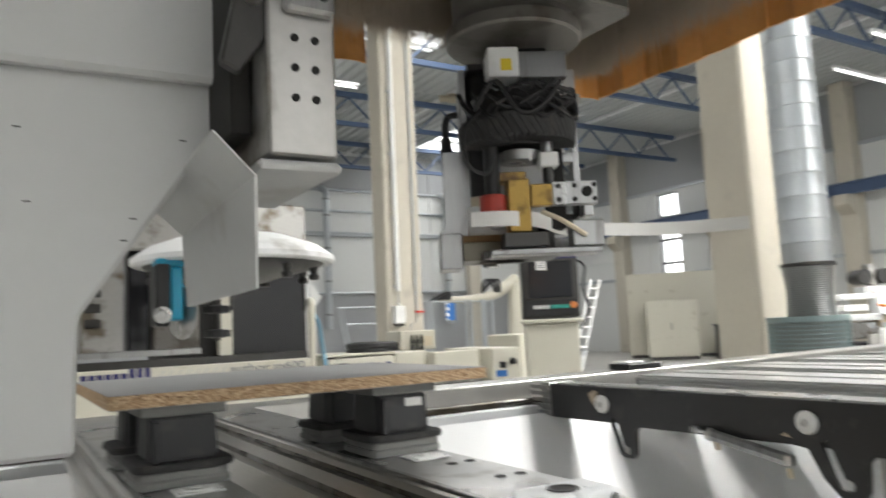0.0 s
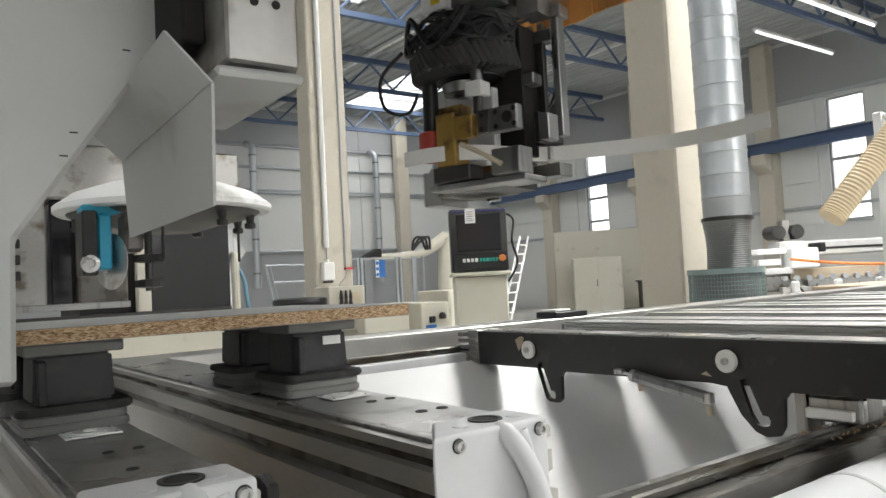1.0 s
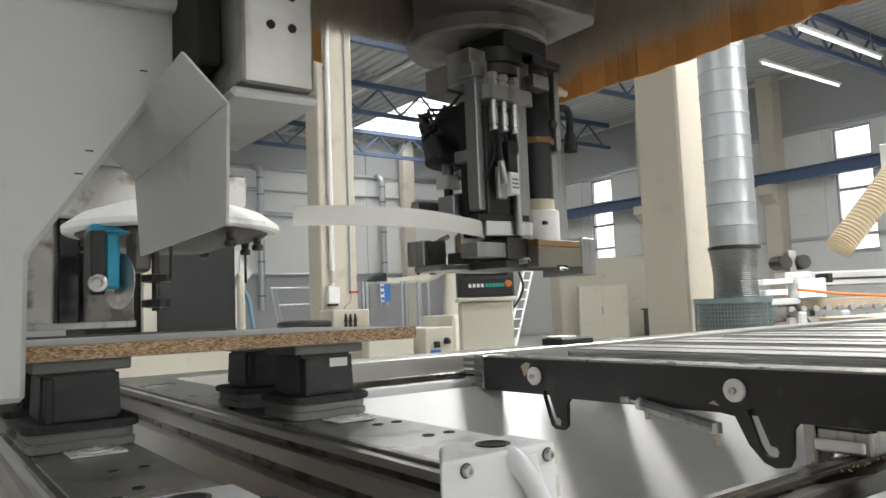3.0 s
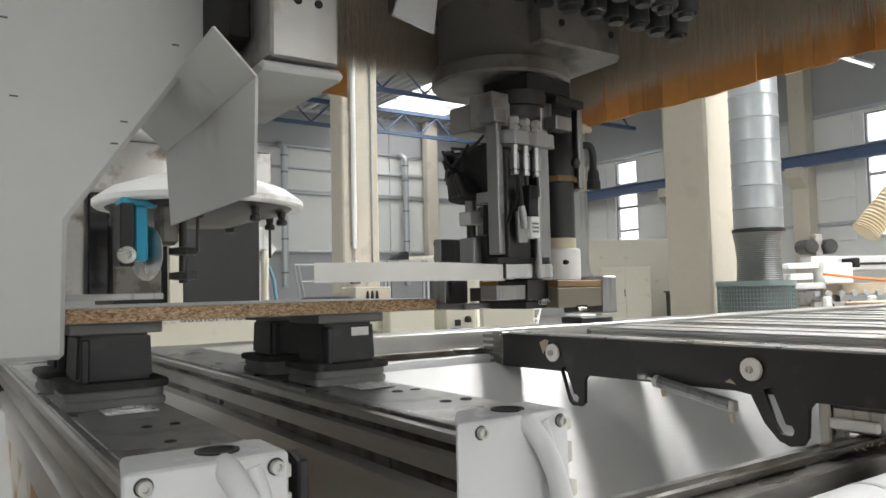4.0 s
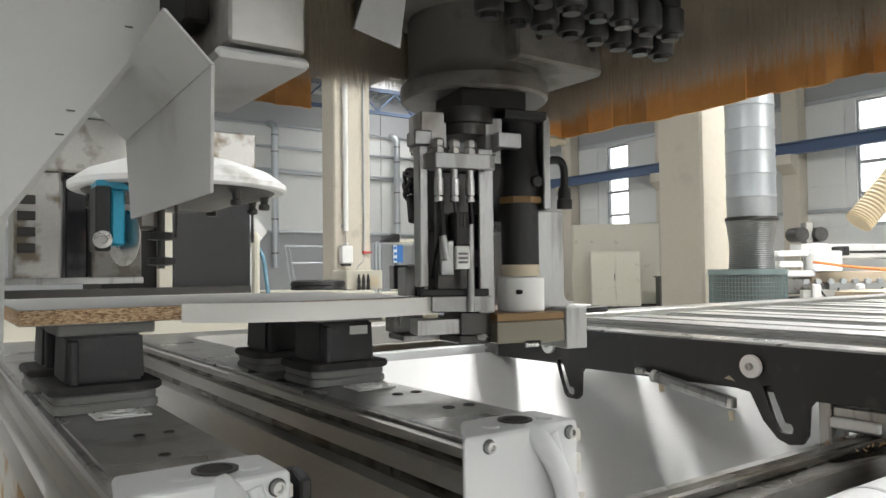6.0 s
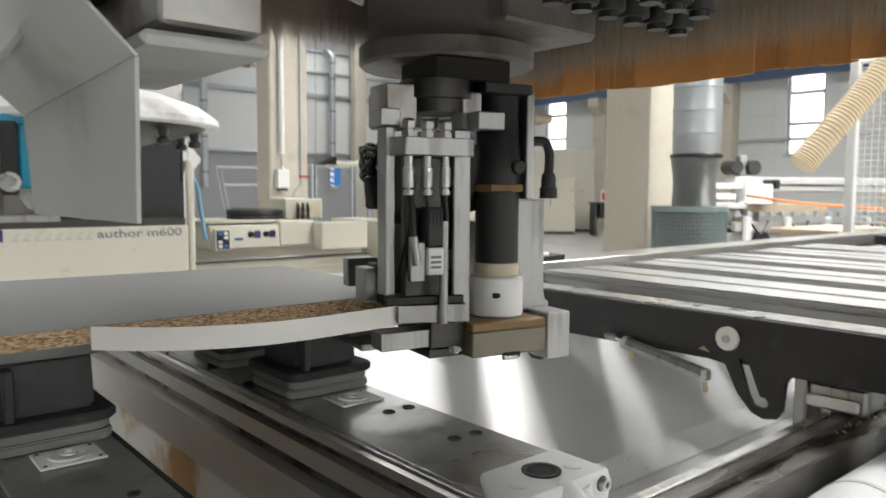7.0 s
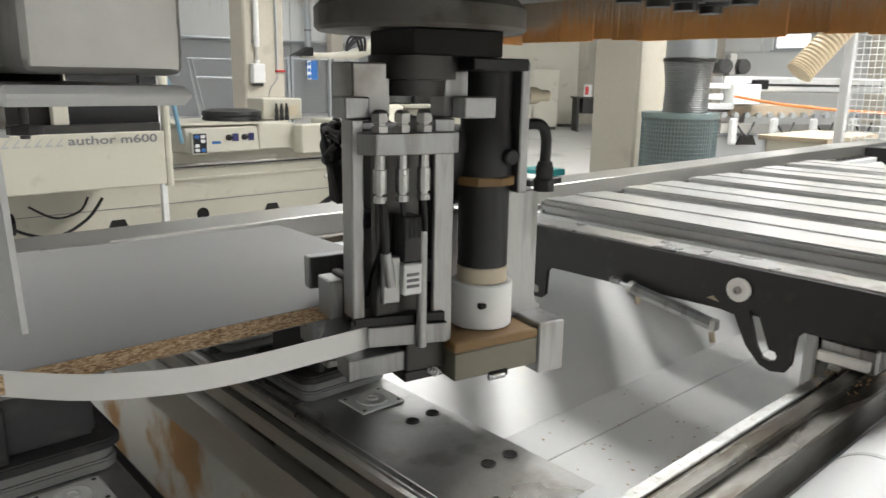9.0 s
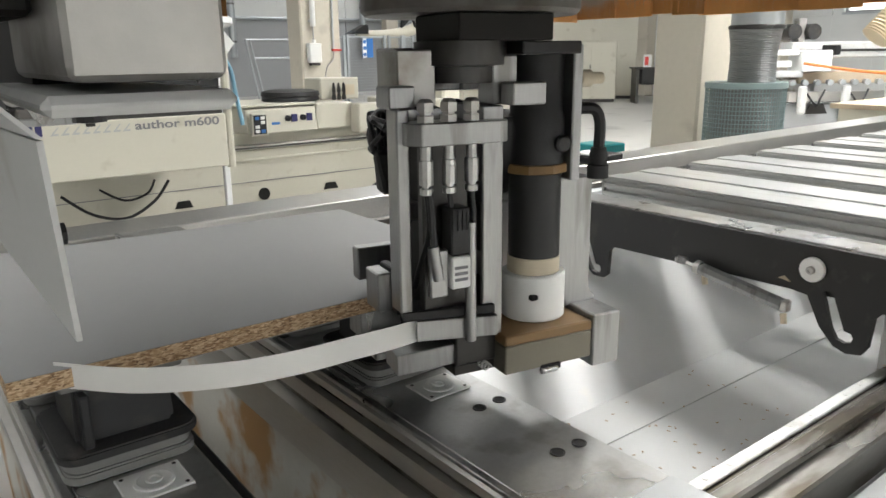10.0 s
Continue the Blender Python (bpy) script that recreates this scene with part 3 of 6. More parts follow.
def end_cap(x0, x1, yf, sl, sr, taper, label, beam):
    """Cast grey end cap: rounded wedge, two screws, an oval opening and a curved grip rib."""
    w, xc = x1 - x0, (x0 + x1) / 2
    b = prism([(x0, yf), (x1, yf), (x1, yf + 0.072), (x0 + taper, yf + 0.072)], 0.66, 0.878, "z")
    bmesh.ops.bevel(b, geom=b.edges[:], offset=0.006, segments=3, affect="EDGES", profile=0.6)
    t = part("end_cap", b, "grey_paint", beam, label, True)
    t.matrix_parent_inverse = beam.matrix_basis.inverted()
    hx, hy = xc + w * 0.12, yf + 0.036
    part("opening", lathe([(0.019, 0.8782), (0.019, 0.8798), (0.015, 0.8798), (0.0145, 0.8785)], 24, (hx, hy)), "black_plastic", t, smooth=True)
    part("opening_floor", lathe([(0.0145, 0.8781), (0.0145, 0.8787)], 24, (hx, hy)), "dark_gap", t)
    for sx in (x0 + sl, x1 - sr):
        s = part("screw", lathe([(0.006, 0.0), (0.006, 0.005), (0.0054, 0.006), (0.0034, 0.006), (0.003, 0.0025)], 16), "steel", t, smooth=True)
        s.matrix_basis = pose(sx, yf - 0.001, 0.866, 90)
        hw = part("screw_well", lathe([(0.0074, 0.0), (0.0076, 0.0005), (0.0072, 0.0008)], 18), "steel_dark", t, smooth=True)
        hw.matrix_basis = pose(sx, yf - 0.0002, 0.866, 90)
    for sx in (x0 + 0.055, x1 - 0.026):
        part("plug", lathe([(0.009, 0.8781), (0.009, 0.8790), (0.008, 0.8794)], 18, (sx, yf + 0.026)), "grey_paint", t, smooth=True)
    gx = xc + w * 0.16
    part("grip_rib", tube([(gx - 0.010, yf + 0.012, 0.871), (gx - 0.004, yf - 0.003, 0.862), (gx + 0.010, yf - 0.018, 0.825), (gx + 0.020, yf - 0.028, 0.765), (gx + 0.024, yf - 0.030, 0.70), (gx + 0.024, yf - 0.026, 0.655)], 0.0115, 14), "grey_paint", t, smooth=True)
    part("rib_root", tube([(gx + 0.014, yf + 0.006, 0.868), (gx + 0.026, yf - 0.002, 0.81), (gx + 0.032, yf - 0.008, 0.74), (gx + 0.034, yf - 0.010, 0.655)], 0.010, 12), "grey_paint", t, smooth=True)
    return t


end_cap(0.201, 0.356, 0.657, 0.031, 0.014, 0.05, "light grey cast end cap with a grip rib", beam_c)
end_cap(-0.112, 0.024, 0.655, 0.016, 0.013, 0.012, "light grey cast end cap with a grip rib", beam_l)
end_cap(-0.47, -0.325, 0.79, 0.02, 0.016, 0.0, "light grey cast end cap with a grip rib", beam_ll)
lv = thing("lever", "black clamp lever beside the beam end", "lever")
part("arm", prism([(0.655, 0.868), (0.675, 0.874), (0.71, 0.866), (0.72, 0.80), (0.70, 0.60), (0.65, 0.60), (0.655, 0.74)], 0.032, 0.042, "x", 0.002), "black_paint", lv)
part("bar", box(0.032, 0.043, 0.70, 1.9, 0.835, 0.858, 0.003), "black_paint", lv)


def rounded(h, r, z0, z1):
    """A square slab with round corners and softened edges."""
    pts = []
    for k, (cx, cy) in enumerate(((h - r, h - r), (-h + r, h - r), (-h + r, -h + r), (h - r, -h + r))):
        for i in range(6):
            a = math.pi / 2 * (k + i / 5)
            pts.append((cx + r * math.cos(a), cy + r * math.sin(a)))
    bm = prism(pts, z0, z1, "z")
    rim = [e for e in bm.edges if abs(e.verts[0].co.z - e.verts[1].co.z) < 1e-6]
    bmesh.ops.bevel(bm, geom=rim, offset=0.002, segments=2, affect="EDGES")
    return bm


def suction_pod(x, y, label, w=0.125):
    """Foot frame, grey skirt, tapered body, rubber lip; the board lies on it."""
    t = thing("suction_pod", label, "suction pod", "suction pods", at=pose(x, y, 0.872))
    h = w / 2
    part("foot", rounded(h, 0.018, 0.0, 0.011), "pod_top", t, "worn grey foot frame", True)
    part("foot_layer", rounded(h - 0.002, 0.018, 0.0113, 0.0225), "pod_top", t, "worn grey foot frame", True)
    part("skirt", rounded(h + 0.004, 0.020, 0.0228, 0.033), "rubber", t, "black rubber skirt", True)
    b = bmesh.new()
    r = bmesh.ops.create_cone(b, cap_ends=True, segments=4, radius1=(h - 0.016) * 1.414, radius2=(h - 0.018) * 1.414, depth=0.060, matrix=Matrix.Translation((0, 0, 0.0635)) @ Matrix.Rotation(radians(45), 4, "Z"))
    bmesh.ops.bevel(b, geom=b.edges[:], offset=0.004, segments=2, affect="EDGES")
    part("body", b, "pod", t, smooth=True)
    part("lip", box(-h + 0.006, h - 0.006, -h + 0.006, h - 0.006, 0.0938, 0.1086, 0.002), "pod_top", t, "grey rubber lip")
    # added strip, no real valve, for the lit left edge of the body
    part("valve", box(-h + 0.02, -h + 0.03, -h + 0.002, -h + 0.02, 0.0335, 0.088, 0.002), "pod", t)
    return t


pod_c = suction_pod(0.301, 1.130, "charcoal suction pod with a pale label, under the board")
part("label", box(0.004, 0.034, -0.0475, -0.0458, 0.073, 0.086), "white_plastic", pod_c, "torn white sticker")
suction_pod(0.301, 1.34, "charcoal suction pod further back under the board")
suction_pod(-0.038, 1.128, "charcoal suction pod at the board's corner")
suction_pod(-0.038, 1.34, "charcoal suction pod further back under the board")


def vacuum_port(x, y, turn=0):
    t = thing("vacuum_port", "white plastic vacuum port set in the beam", "vacuum port", "vacuum ports", at=pose(x, y, 0.8722, 0, 0, turn))
    part("plate", box(-0.031, 0.031, -0.026, 0.026, 0.0, 0.0025, 0.0012), "white_plastic", t)
    part("ring", lathe([(0.019, 0.0025), (0.019, 0.0042), (0.016, 0.0046), (0.013, 0.0028)], 28), "white_plastic", t, smooth=True)
    part("nozzle", lathe([(0.008, 0.0042), (0.008, 0.006), (0.005, 0.006), (0.0045, 0.0044)], 20), "white_plastic", t, smooth=True)
    for sx in (-1, 1):
        for sy in (-1, 1):
            part("screw_hole", lathe([(0.0022, 0.0025), (0.0022, 0.0028)], 10, (sx * 0.025, sy * 0.02)), "black_plastic", t)


vacuum_port(0.304, 1.024)
vacuum_port(-0.032, 1.03)
vacuum_port(-0.39, 1.02)

# the board on the pods
BZ0, BZ1 = 0.981, 1.0
bd = thing("board", "pale grey melamine chipboard with a raw chip edge", "board")
outline = [(-0.136, 1.048), (0.438, 1.043), (0.444, 1.488), (-0.134, 1.538)]
part("core", prism([(x, y) for x, y in outline], BZ0 + 0.0008, BZ1 - 0.0008, "z"), "chip", bd, "raw chipboard core")
part("top_face", prism(outline, BZ1 - 0.0008, BZ1, "z"), "melamine", bd)
part("bottom_face", prism(outline, BZ0, BZ0 + 0.0008, "z"), "melamine", bd)

# front guide, its cover and the chip trough
gd = thing("front_guide", "oily steel guide rail along the bed's front", "guide rail")
part("bed_strip", box(-1.2, 6.0, 0.775, 0.885, 0.60, 0.672, 0.004), "rail_rusty", gd)
part("rail", box(-1.2, 6.0, 0.812, 0.842, 0.6722, 0.692, 0.004), "rail_rusty", gd)
part("edge", box(-1.2, 6.0, 0.862, 0.884, 0.6722, 0.680, 0.002), "steel", gd)
for i in range(44):
    s = part("bolt_cap", lathe([(0.0045, 0.68), (0.0045, 0.6806), (0.004, 0.6808)], 10, (0.42 + i * 0.06, 0.873)), "steel", gd)
cv = thing("guide_cover", "light grey rounded cover tube along the guide", "cover", at=pose(0, 0.675, 0.585, 0, 90, 0))
part("tube", lathe([(0.085, -1.2), (0.09, -1.195), (0.09, 5.99), (0.085, 6.0)], 48), "grey_paint", cv, smooth=True)
for zz in (1.05, 2.4, 3.8):
    part("joint_band", lathe([(0.0902, zz), (0.0912, zz + 0.001), (0.0912, zz + 0.011), (0.0902, zz + 0.012)], 48), "cover_paint", cv, smooth=True)
tr = thing("chip_trough", "white sheet-metal chip trough under the beams", "trough")
part("sheet", prism([(y, z - 0.004) for y, z in [(2.03, 0.77), (1.52, 0.37), (1.51, 0.355), (2.045, 0.768)]], -1.2, 6.0, "x"), "trough_paint", tr)
part("floor_sheet", prism([(1.518, 0.366), (0.98, 0.33), (0.98, 0.318), (1.518, 0.350)], -1.2, 6.0, "x"), "trough_paint", tr)
part("front_sheet", prism([(0.979, 0.33), (0.886, 0.36), (0.886, 0.60), (0.892, 0.60), (0.892, 0.364), (0.979, 0.336)], -1.2, 6.0, "x"), "trough_paint", tr)
part("seam", box(-1.2, 6.0, 1.38, 1.386, 0.3575, 0.3605), "trough_paint", tr)
base = thing("machine_base", "grey welded base of the machine", "machine base")
part("front_wall", box(-1.2, 6.0, 0.78, 0.884, 0.0, 0.598, 0.004), "grey_paint", base)
part("rear_wall", box(-1.2, 6.0, 2.06, 2.2, 0.0, 0.70, 0.004), "grey_paint", base)
part("rear_sheet", prism([(2.055, 0.6), (2.055, 0.0), (0.888, 0.0), (0.888, 0.30), (1.55, 0.30)], -1.19, 5.99, "x"), "grey_paint", base)

rg = thing("rear_guide", "aluminium and steel guide along the bed's rear", "guide rail")
part("bed_strip", box(-1.5, 6.0, 2.06, 2.30, 0.702, 0.79, 0.003), "grey_paint", rg)
part("rail", box(-1.5, 6.0, 2.09, 2.12, 0.791, 0.812, 0.003), "rail_rusty", rg)
part("cover_strip", box(-1.5, 6.0, 2.14, 2.30, 0.79, 0.868, 0.003), "alu", rg)
for x in (1.86,):
    cb = thing("carriage_block", "black carriage block with a white cap on the rear guide", "carriage", "carriage blocks")
    part("body", box(x, x + 0.18, 2.145, 2.26, 0.8685, 0.892, 0.003), "black_plastic", cb)
    part("cap", box(x + 0.01, x + 0.10, 2.16, 2.25, 0.8925, 0.902, 0.003), "white_plastic", cb)


# swivel table: black side arm with hooks, and parallel aluminium beams behind it
def holed_plate(outer, holes, d0, d1):
    """A plate in the y-z plane with openings right through it, from d0 to d1 along x."""
    bm = bmesh.new()
    loops = []
    for ring in [outer, *holes]:
        vs = [bm.verts.new((d0, y, z)) for y, z in ring]
        loops.append([bm.edges.new((vs[k], vs[(k + 1) % len(vs)])) for k in range(len(vs))])
    bmesh.ops.triangle_fill(bm, edges=[e for l in loops for e in l], use_beauty=True)
    r = bmesh.ops.extrude_face_region(bm, geom=bm.faces[:])
    bmesh.ops.translate(bm, vec=(d1 - d0, 0, 0), verts=[g for g in r["geom"] if isinstance(g, bmesh.types.BMVert)])
    bmesh.ops.recalc_face_normals(bm, faces=bm.faces)
    return bm


XA = 1.345
arm = thing("table_arm", "black steel table arm with two hooks", "table arm")
arm_out = [(2.0, 0.862), (0.35, 0.862), (0.35, 0.78), (0.72, 0.753), (0.93, 0.750), (0.943, 0.735), (0.948, 0.672), (0.960, 0.652), (0.99, 0.646), (1.016, 0.655), (1.050, 0.69), (1.082, 0.752), (1.12, 0.757),
           (1.61, 0.753), (1.622, 0.74), (1.626, 0.672), (1.64, 0.66), (1.675, 0.66), (1.69, 0.67), (1.722, 0.757), (2.0, 0.755)]
slots = []
for y, z in ((1.062, 0.78), (1.732, 0.78)):
    slots.append([(y - 0.012, z - 0.012), (y - 0.036, z - 0.085), (y - 0.05, z - 0.108), (y - 0.066, z - 0.112), (y - 0.080, z - 0.108), (y - 0.083, z - 0.097), (y - 0.078, z - 0.088), (y - 0.064, z - 0.086), (y - 0.030, z - 0.004)])
part("plate", holed_plate(arm_out, slots, XA, XA + 0.012), "black_paint", arm)
for y in (1.074, 1.75):
    d = part("pivot_disc", lathe([(0.026, 0.0), (0.027, 0.002), (0.027, 0.009), (0.025, 0.011), (0.010, 0.011)], 32), "white_plastic", arm, "white plastic pivot disc", True)
    d.matrix_basis = pose(XA - 0.0016, y, 0.812, 0, -90, 0)
    s = part("pivot_screw", lathe([(0.009, 0.0), (0.009, 0.006), (0.0075, 0.0085), (0.004, 0.0085), (0.0035, 0.004)], 16), "steel", arm, smooth=True)
    s.matrix_basis = pose(XA - 0.0126, y, 0.812, 0, -90, 0)
part("paint_chip", prism([(1.80, 0.805), (1.815, 0.84), (1.79, 0.852), (1.772, 0.848), (1.785, 0.825)], XA - 0.0006, XA - 0.0001, "x"), "chip_face", arm, "worn patch of bare material")
part("paint_chip", prism([(1.12, 0.772), (1.15, 0.776), (1.135, 0.784)], XA - 0.0006, XA - 0.0001, "x"), "chip_face", arm)
part("top_rail", box(XA + 0.0125, XA + 0.10, 0.35, 2.0, 0.838, 0.866, 0.002), "steel", arm, "worn steel top rail")
part("lower_rail", box(XA + 0.0125, XA + 0.09, 0.35, 2.0, 0.755, 0.8375, 0.002), "black_paint", arm)
eb = thing("end_block", "ribbed aluminium end block on the rear guide", "end block")
part("body", box(XA + 0.0, XA + 0.10, 2.003, 2.055, 0.757, 0.866, 0.002), "alu_mill", eb)
for i in range(5):
    part("rib", box(XA - 0.008, XA - 0.0005, 2.0035, 2.1, 0.762 + i * 0.021, 0.775 + i * 0.021, 0.001), "alu_mill", eb)
pc = thing("pneumatic_cylinder", "slim aluminium pneumatic cylinder under the arm", "cylinder")
a_, b_ = Vector((XA - 0.025, 1.375, 0.770)), Vector((XA - 0.025, 1.12, 0.725))
dirv = (b_ - a_).normalized()
part("barrel_cap", cyl(a_ + dirv * 0.036, a_ + dirv * 0.0495, 0.0165, n=12), "alu", pc, smooth=True)
part("barrel", cyl(a_ + dirv * 0.05, b_, 0.0155, n=8), "alu_mill", pc, smooth=True)
part("rod", cyl(a_, a_ + dirv * 0.05, 0.004, n=10), "steel", pc, smooth=True)
part("fork", box(XA - 0.034, XA - 0.016, 1.365, 1.395, 0.763, 0.779, 0.003), "alu_mill", pc)
part("end_block", box(XA - 0.036, XA - 0.014, 1.105, 1.13, 0.712, 0.738, 0.003), "alu", pc)
for y, z in ((1.315, 0.748), (1.117, 0.706)):
    part("port", cyl((XA - 0.025, y, z), (XA - 0.027, y - 0.005, z - 0.022), 0.007, n=10), "beige_plastic", pc, smooth=True)
gb = thing("guide_bearing", "silver and white bearing block on the front guide", "bearing")
part("body", box(1.36, 1.46, 0.79, 0.90, 0.693, 0.745, 0.004), "alu_mill", gb)
part("wiper", box(1.345, 1.3595, 0.80, 0.90, 0.70, 0.722, 0.003), "white_plastic", gb)
for i in range(4):
    part("bolt", cyl((1.372 + i * 0.022, 0.845, 0.745), (1.372 + i * 0.022, 0.845, 0.775), 0.006, n=10), "steel", gb)
part("post", box(1.368, 1.44, 0.905, 0.935, 0.60, 0.755, 0.003), "alu_mill", gb)
ch = bmesh.new()
for i in range(120):
    x, y = random.uniform(1.25, 1.6), random.uniform(0.79, 0.885)
    add_box(ch, -0.003, 0.003, -0.001, 0.001, -0.0004, 0.0004, 0, Matrix.Translation((x, y, 0.682)) @ Euler((random.random(), random.random(), random.random() * 6)).to_matrix().to_4x4())
for i in range(110):
    x, y = random.uniform(0.4, 1.6), random.uniform(1.0, 1.5)
    add_box(ch, -0.004, 0.004, -0.0012, 0.0012, -0.0004, 0.0004, 0, Matrix.Translation((x, y, 0.334 + (y - 0.98) * 0.067)) @ Euler((0.1 * random.random(), 0.1, random.random() * 6)).to_matrix().to_4x4())
solo("wood_chips", ch, "chips", "scattered pale wood chips on guide and trough", "chips", kind="stuff")

for k in range(5):
    x0, w = 1.68 + 0.46 * k, 0.34
    t = thing("table_beam", "pale aluminium table beam with grooves", "beam", "table beams", at=pose(x0 + w / 2, 0, 0.871))
    part("profile", prism([(x, z * 0.6 - 0.006) for x, z in beam_profile(w)], 0.2, 1.93, "y"), "table_alu", t)
    for j in range(4):
        part("strip", box(-w / 2 + 0.004 + j * w / 4, -w / 2 + w / 4 - 0.006 + j * w / 4, 0.2, 1.928, -0.0055, 0.0 - 0.003 * (j % 2), 0.0015), "table_alu", t)
    part("end_plate", box(-w / 2, w / 2, 1.9305, 1.94, -0.09, -0.008, 0.002), "alu_mill", t)

# ---- spindle unit with its sheet-metal hood and big cover (travels with the gantry) ----
su = thing("spindle_unit", "steel spindle block with pale grey sheet-metal hood and cover", "spindle unit")
part("block", box(0.046, 0.124, 0.746, 0.89, 1.2530, 1.70, 0.008, 3), "steel_block", su, "scuffed bare steel block", True)
for sz in (1.383, 1.35, 1.317):
    for sx in (0.085, 0.108):
        s = part("bolt_hole", lathe([(0.0046, 0.0), (0.0046, 0.0012), (0.0035, 0.0014)], 14), "dark_gap", su)
        s.matrix_basis = pose(sx - 0.009, 0.7458, sz, 90)
part("front_rail", box(0.062, 0.118, 0.728, 0.7454, 1.408, 1.70, 0.004), "alu_mill", su)
for sx in (0.090, 0.112):
    s = part("bolt_hole", lathe([(0.007, 0.0), (0.007, 0.0012), (0.0055, 0.0014)], 14), "dark_gap", su)
    s.matrix_basis = pose(sx - 0.009, 0.7278, 1.428, 90)
part("base_plate", prism([(0.033, 0.742), (0.122, 0.738), (0.128, 0.75), (0.130, 0.98), (0.041, 0.98)], 1.2380, 1.2480, "z", 0.004), "cover_paint", su, "pale grey base plate", True)
part("plate_screw", cyl((0.0365, 0.79, 1.175), (0.0435, 0.79, 1.175), 0.006, n=10), "black_plastic", su)
# solid black boxes added here to stand in for shaded gaps
part("recess", box(0.022, 0.0455, 0.80, 0.8985, 1.285, 1.70, 0.003), "dark_gap", su, "black box painted as shade beside the block")
part("recess", box(0.060, 0.11, 0.916, 1.10, 1.2405, 1.70, 0.003), "dark_gap", su, "black box painted as shade behind the block")


def plate(corners, thick, axis=(1, 0, 0)):
    bm = bmesh.new()
    lo = [bm.verts.new(p) for p in corners]
    hi = [bm.verts.new(Vector(p) + Vector(axis) * thick) for p in corners]
    bm.faces.new(lo)
    bm.faces.new(list(reversed(hi)))
    n = len(corners)
    for i in range(n):
        bm.faces.new((lo[i], hi[i], hi[(i + 1) % n], lo[(i + 1) % n]))
    bmesh.ops.recalc_face_normals(bm, faces=bm.faces)
    bmesh.ops.triangulate(bm, faces=[f for f in bm.faces if len(f.verts) > 3])
    return bm


part("hood_side", plate([(0.029, 0.744, 1.2285), (0.037, 1.13, 1.2175), (0.044, 1.13, 1.114), (0.040, 0.782, 1.117)], 0.003), "cover_paint", su, "folded pale grey hood plate")
n_ = 8
q00, q10, q11, q01 = (Vector(p) for p in ((0.029, 0.744, 1.2295), (0.037, 1.13, 1.2185), (-0.002, 1.13, 1.256), (-0.013, 0.746, 1.273)))
bm = bmesh.new()
grid = [[[bm.verts.new(q00.lerp(q10, i / n_).lerp(q01.lerp(q11, i / n_), j / n_) + Vector((0.003, 0, 0)) * k) for i in range(n_ + 1)] for j in range(n_ + 1)] for k in range(2)]
for k in range(2):
    for j in range(n_):
        for i in range(n_):
            bm.faces.new((grid[k][j][i], grid[k][j][i + 1], grid[k][j + 1][i + 1], grid[k][j + 1][i]))
for i in range(n_):
    for a_, b2 in ((0, 0), (n_, n_)):
        bm.faces.new((grid[0][a_][i], grid[1][a_][i], grid[1][a_][i + 1], grid[0][a_][i + 1]))
        bm.faces.new((grid[0][i][a_], grid[1][i][a_], grid[1][i + 1][a_], grid[0][i + 1][a_]))
bmesh.ops.recalc_face_normals(bm, faces=bm.faces)
part("hood_flap", bm, "cover_paint", su, "tilted upper hood flap", True)
part("cover", prism([(-0.80, 0.95), (-0.120, 0.95), (-0.118, 1.094), (0.046, 1.335), (0.058, 1.365), (0.058, 1.85), (-0.80, 1.85)], 0.90, 0.915, "y", 0.005), "cover_paint", su, "large pale grey enamelled cover")
part("cover_bulge", prism([(-0.80, 1.355), (0.046, 1.368), (0.054, 1.38), (0.054, 1.85), (-0.80, 1.85)], 0.875, 0.8985, "y", 0.006), "cover_paint", su, "raised upper half of the cover")
part("cover_return", prism([(-0.80, 0.955), (-0.128, 0.955), (-0.126, 1.098), (0.038, 1.338), (0.042, 1.40), (-0.8, 1.40)], 0.9155, 0.99, "y", 0.004), "cover_paint", su)
for sx, sz in ((-0.063, 1.205), (-0.073, 1.18), (-0.008, 1.30), (-0.168, 1.22), (-0.228, 1.12), (-0.178, 1.30)):
    part("rivet", box(sx - 0.004, sx + 0.004, 0.8993, 0.9003, sz - 0.0008, sz + 0.0008), "steel_dark", su)
part("latch_arm", prism([(0.02, 1.445), (0.06, 1.45), (0.062, 1.40), (0.02, 1.34), (0.0, 1.35)], 0.755, 0.772, "y", 0.003), "steel_dark", su)
part("latch_bolt", cyl((0.034, 0.735, 1.425), (0.034, 0.7545, 1.425), 0.010, n=14), "steel", su, "bright bolt head", True)
# out of view overhead; added and sized to shade the board and hood
part("gantry_bridge", box(-1.2, 0.95, 0.1, 1.28, 1.88, 2.4, 0.02), "grey_paint", su, "unseen grey gantry bridge, added to shade board and hood")
part("rear_arm", box(-0.3, 0.1, 1.2805, 4.0, 2.2, 2.39, 0.02), "grey_paint", su)
part("rear_cross", box(0.1005, 0.75, 2.9, 4.0, 2.2, 2.39, 0.02), "grey_paint", su)

# ---- dust hood: straps, bristles, flange, connectors (rises and falls) ----
dh = thing("dust_hood", "dust hood with amber strip curtain, bristles and black connectors", "dust hood")


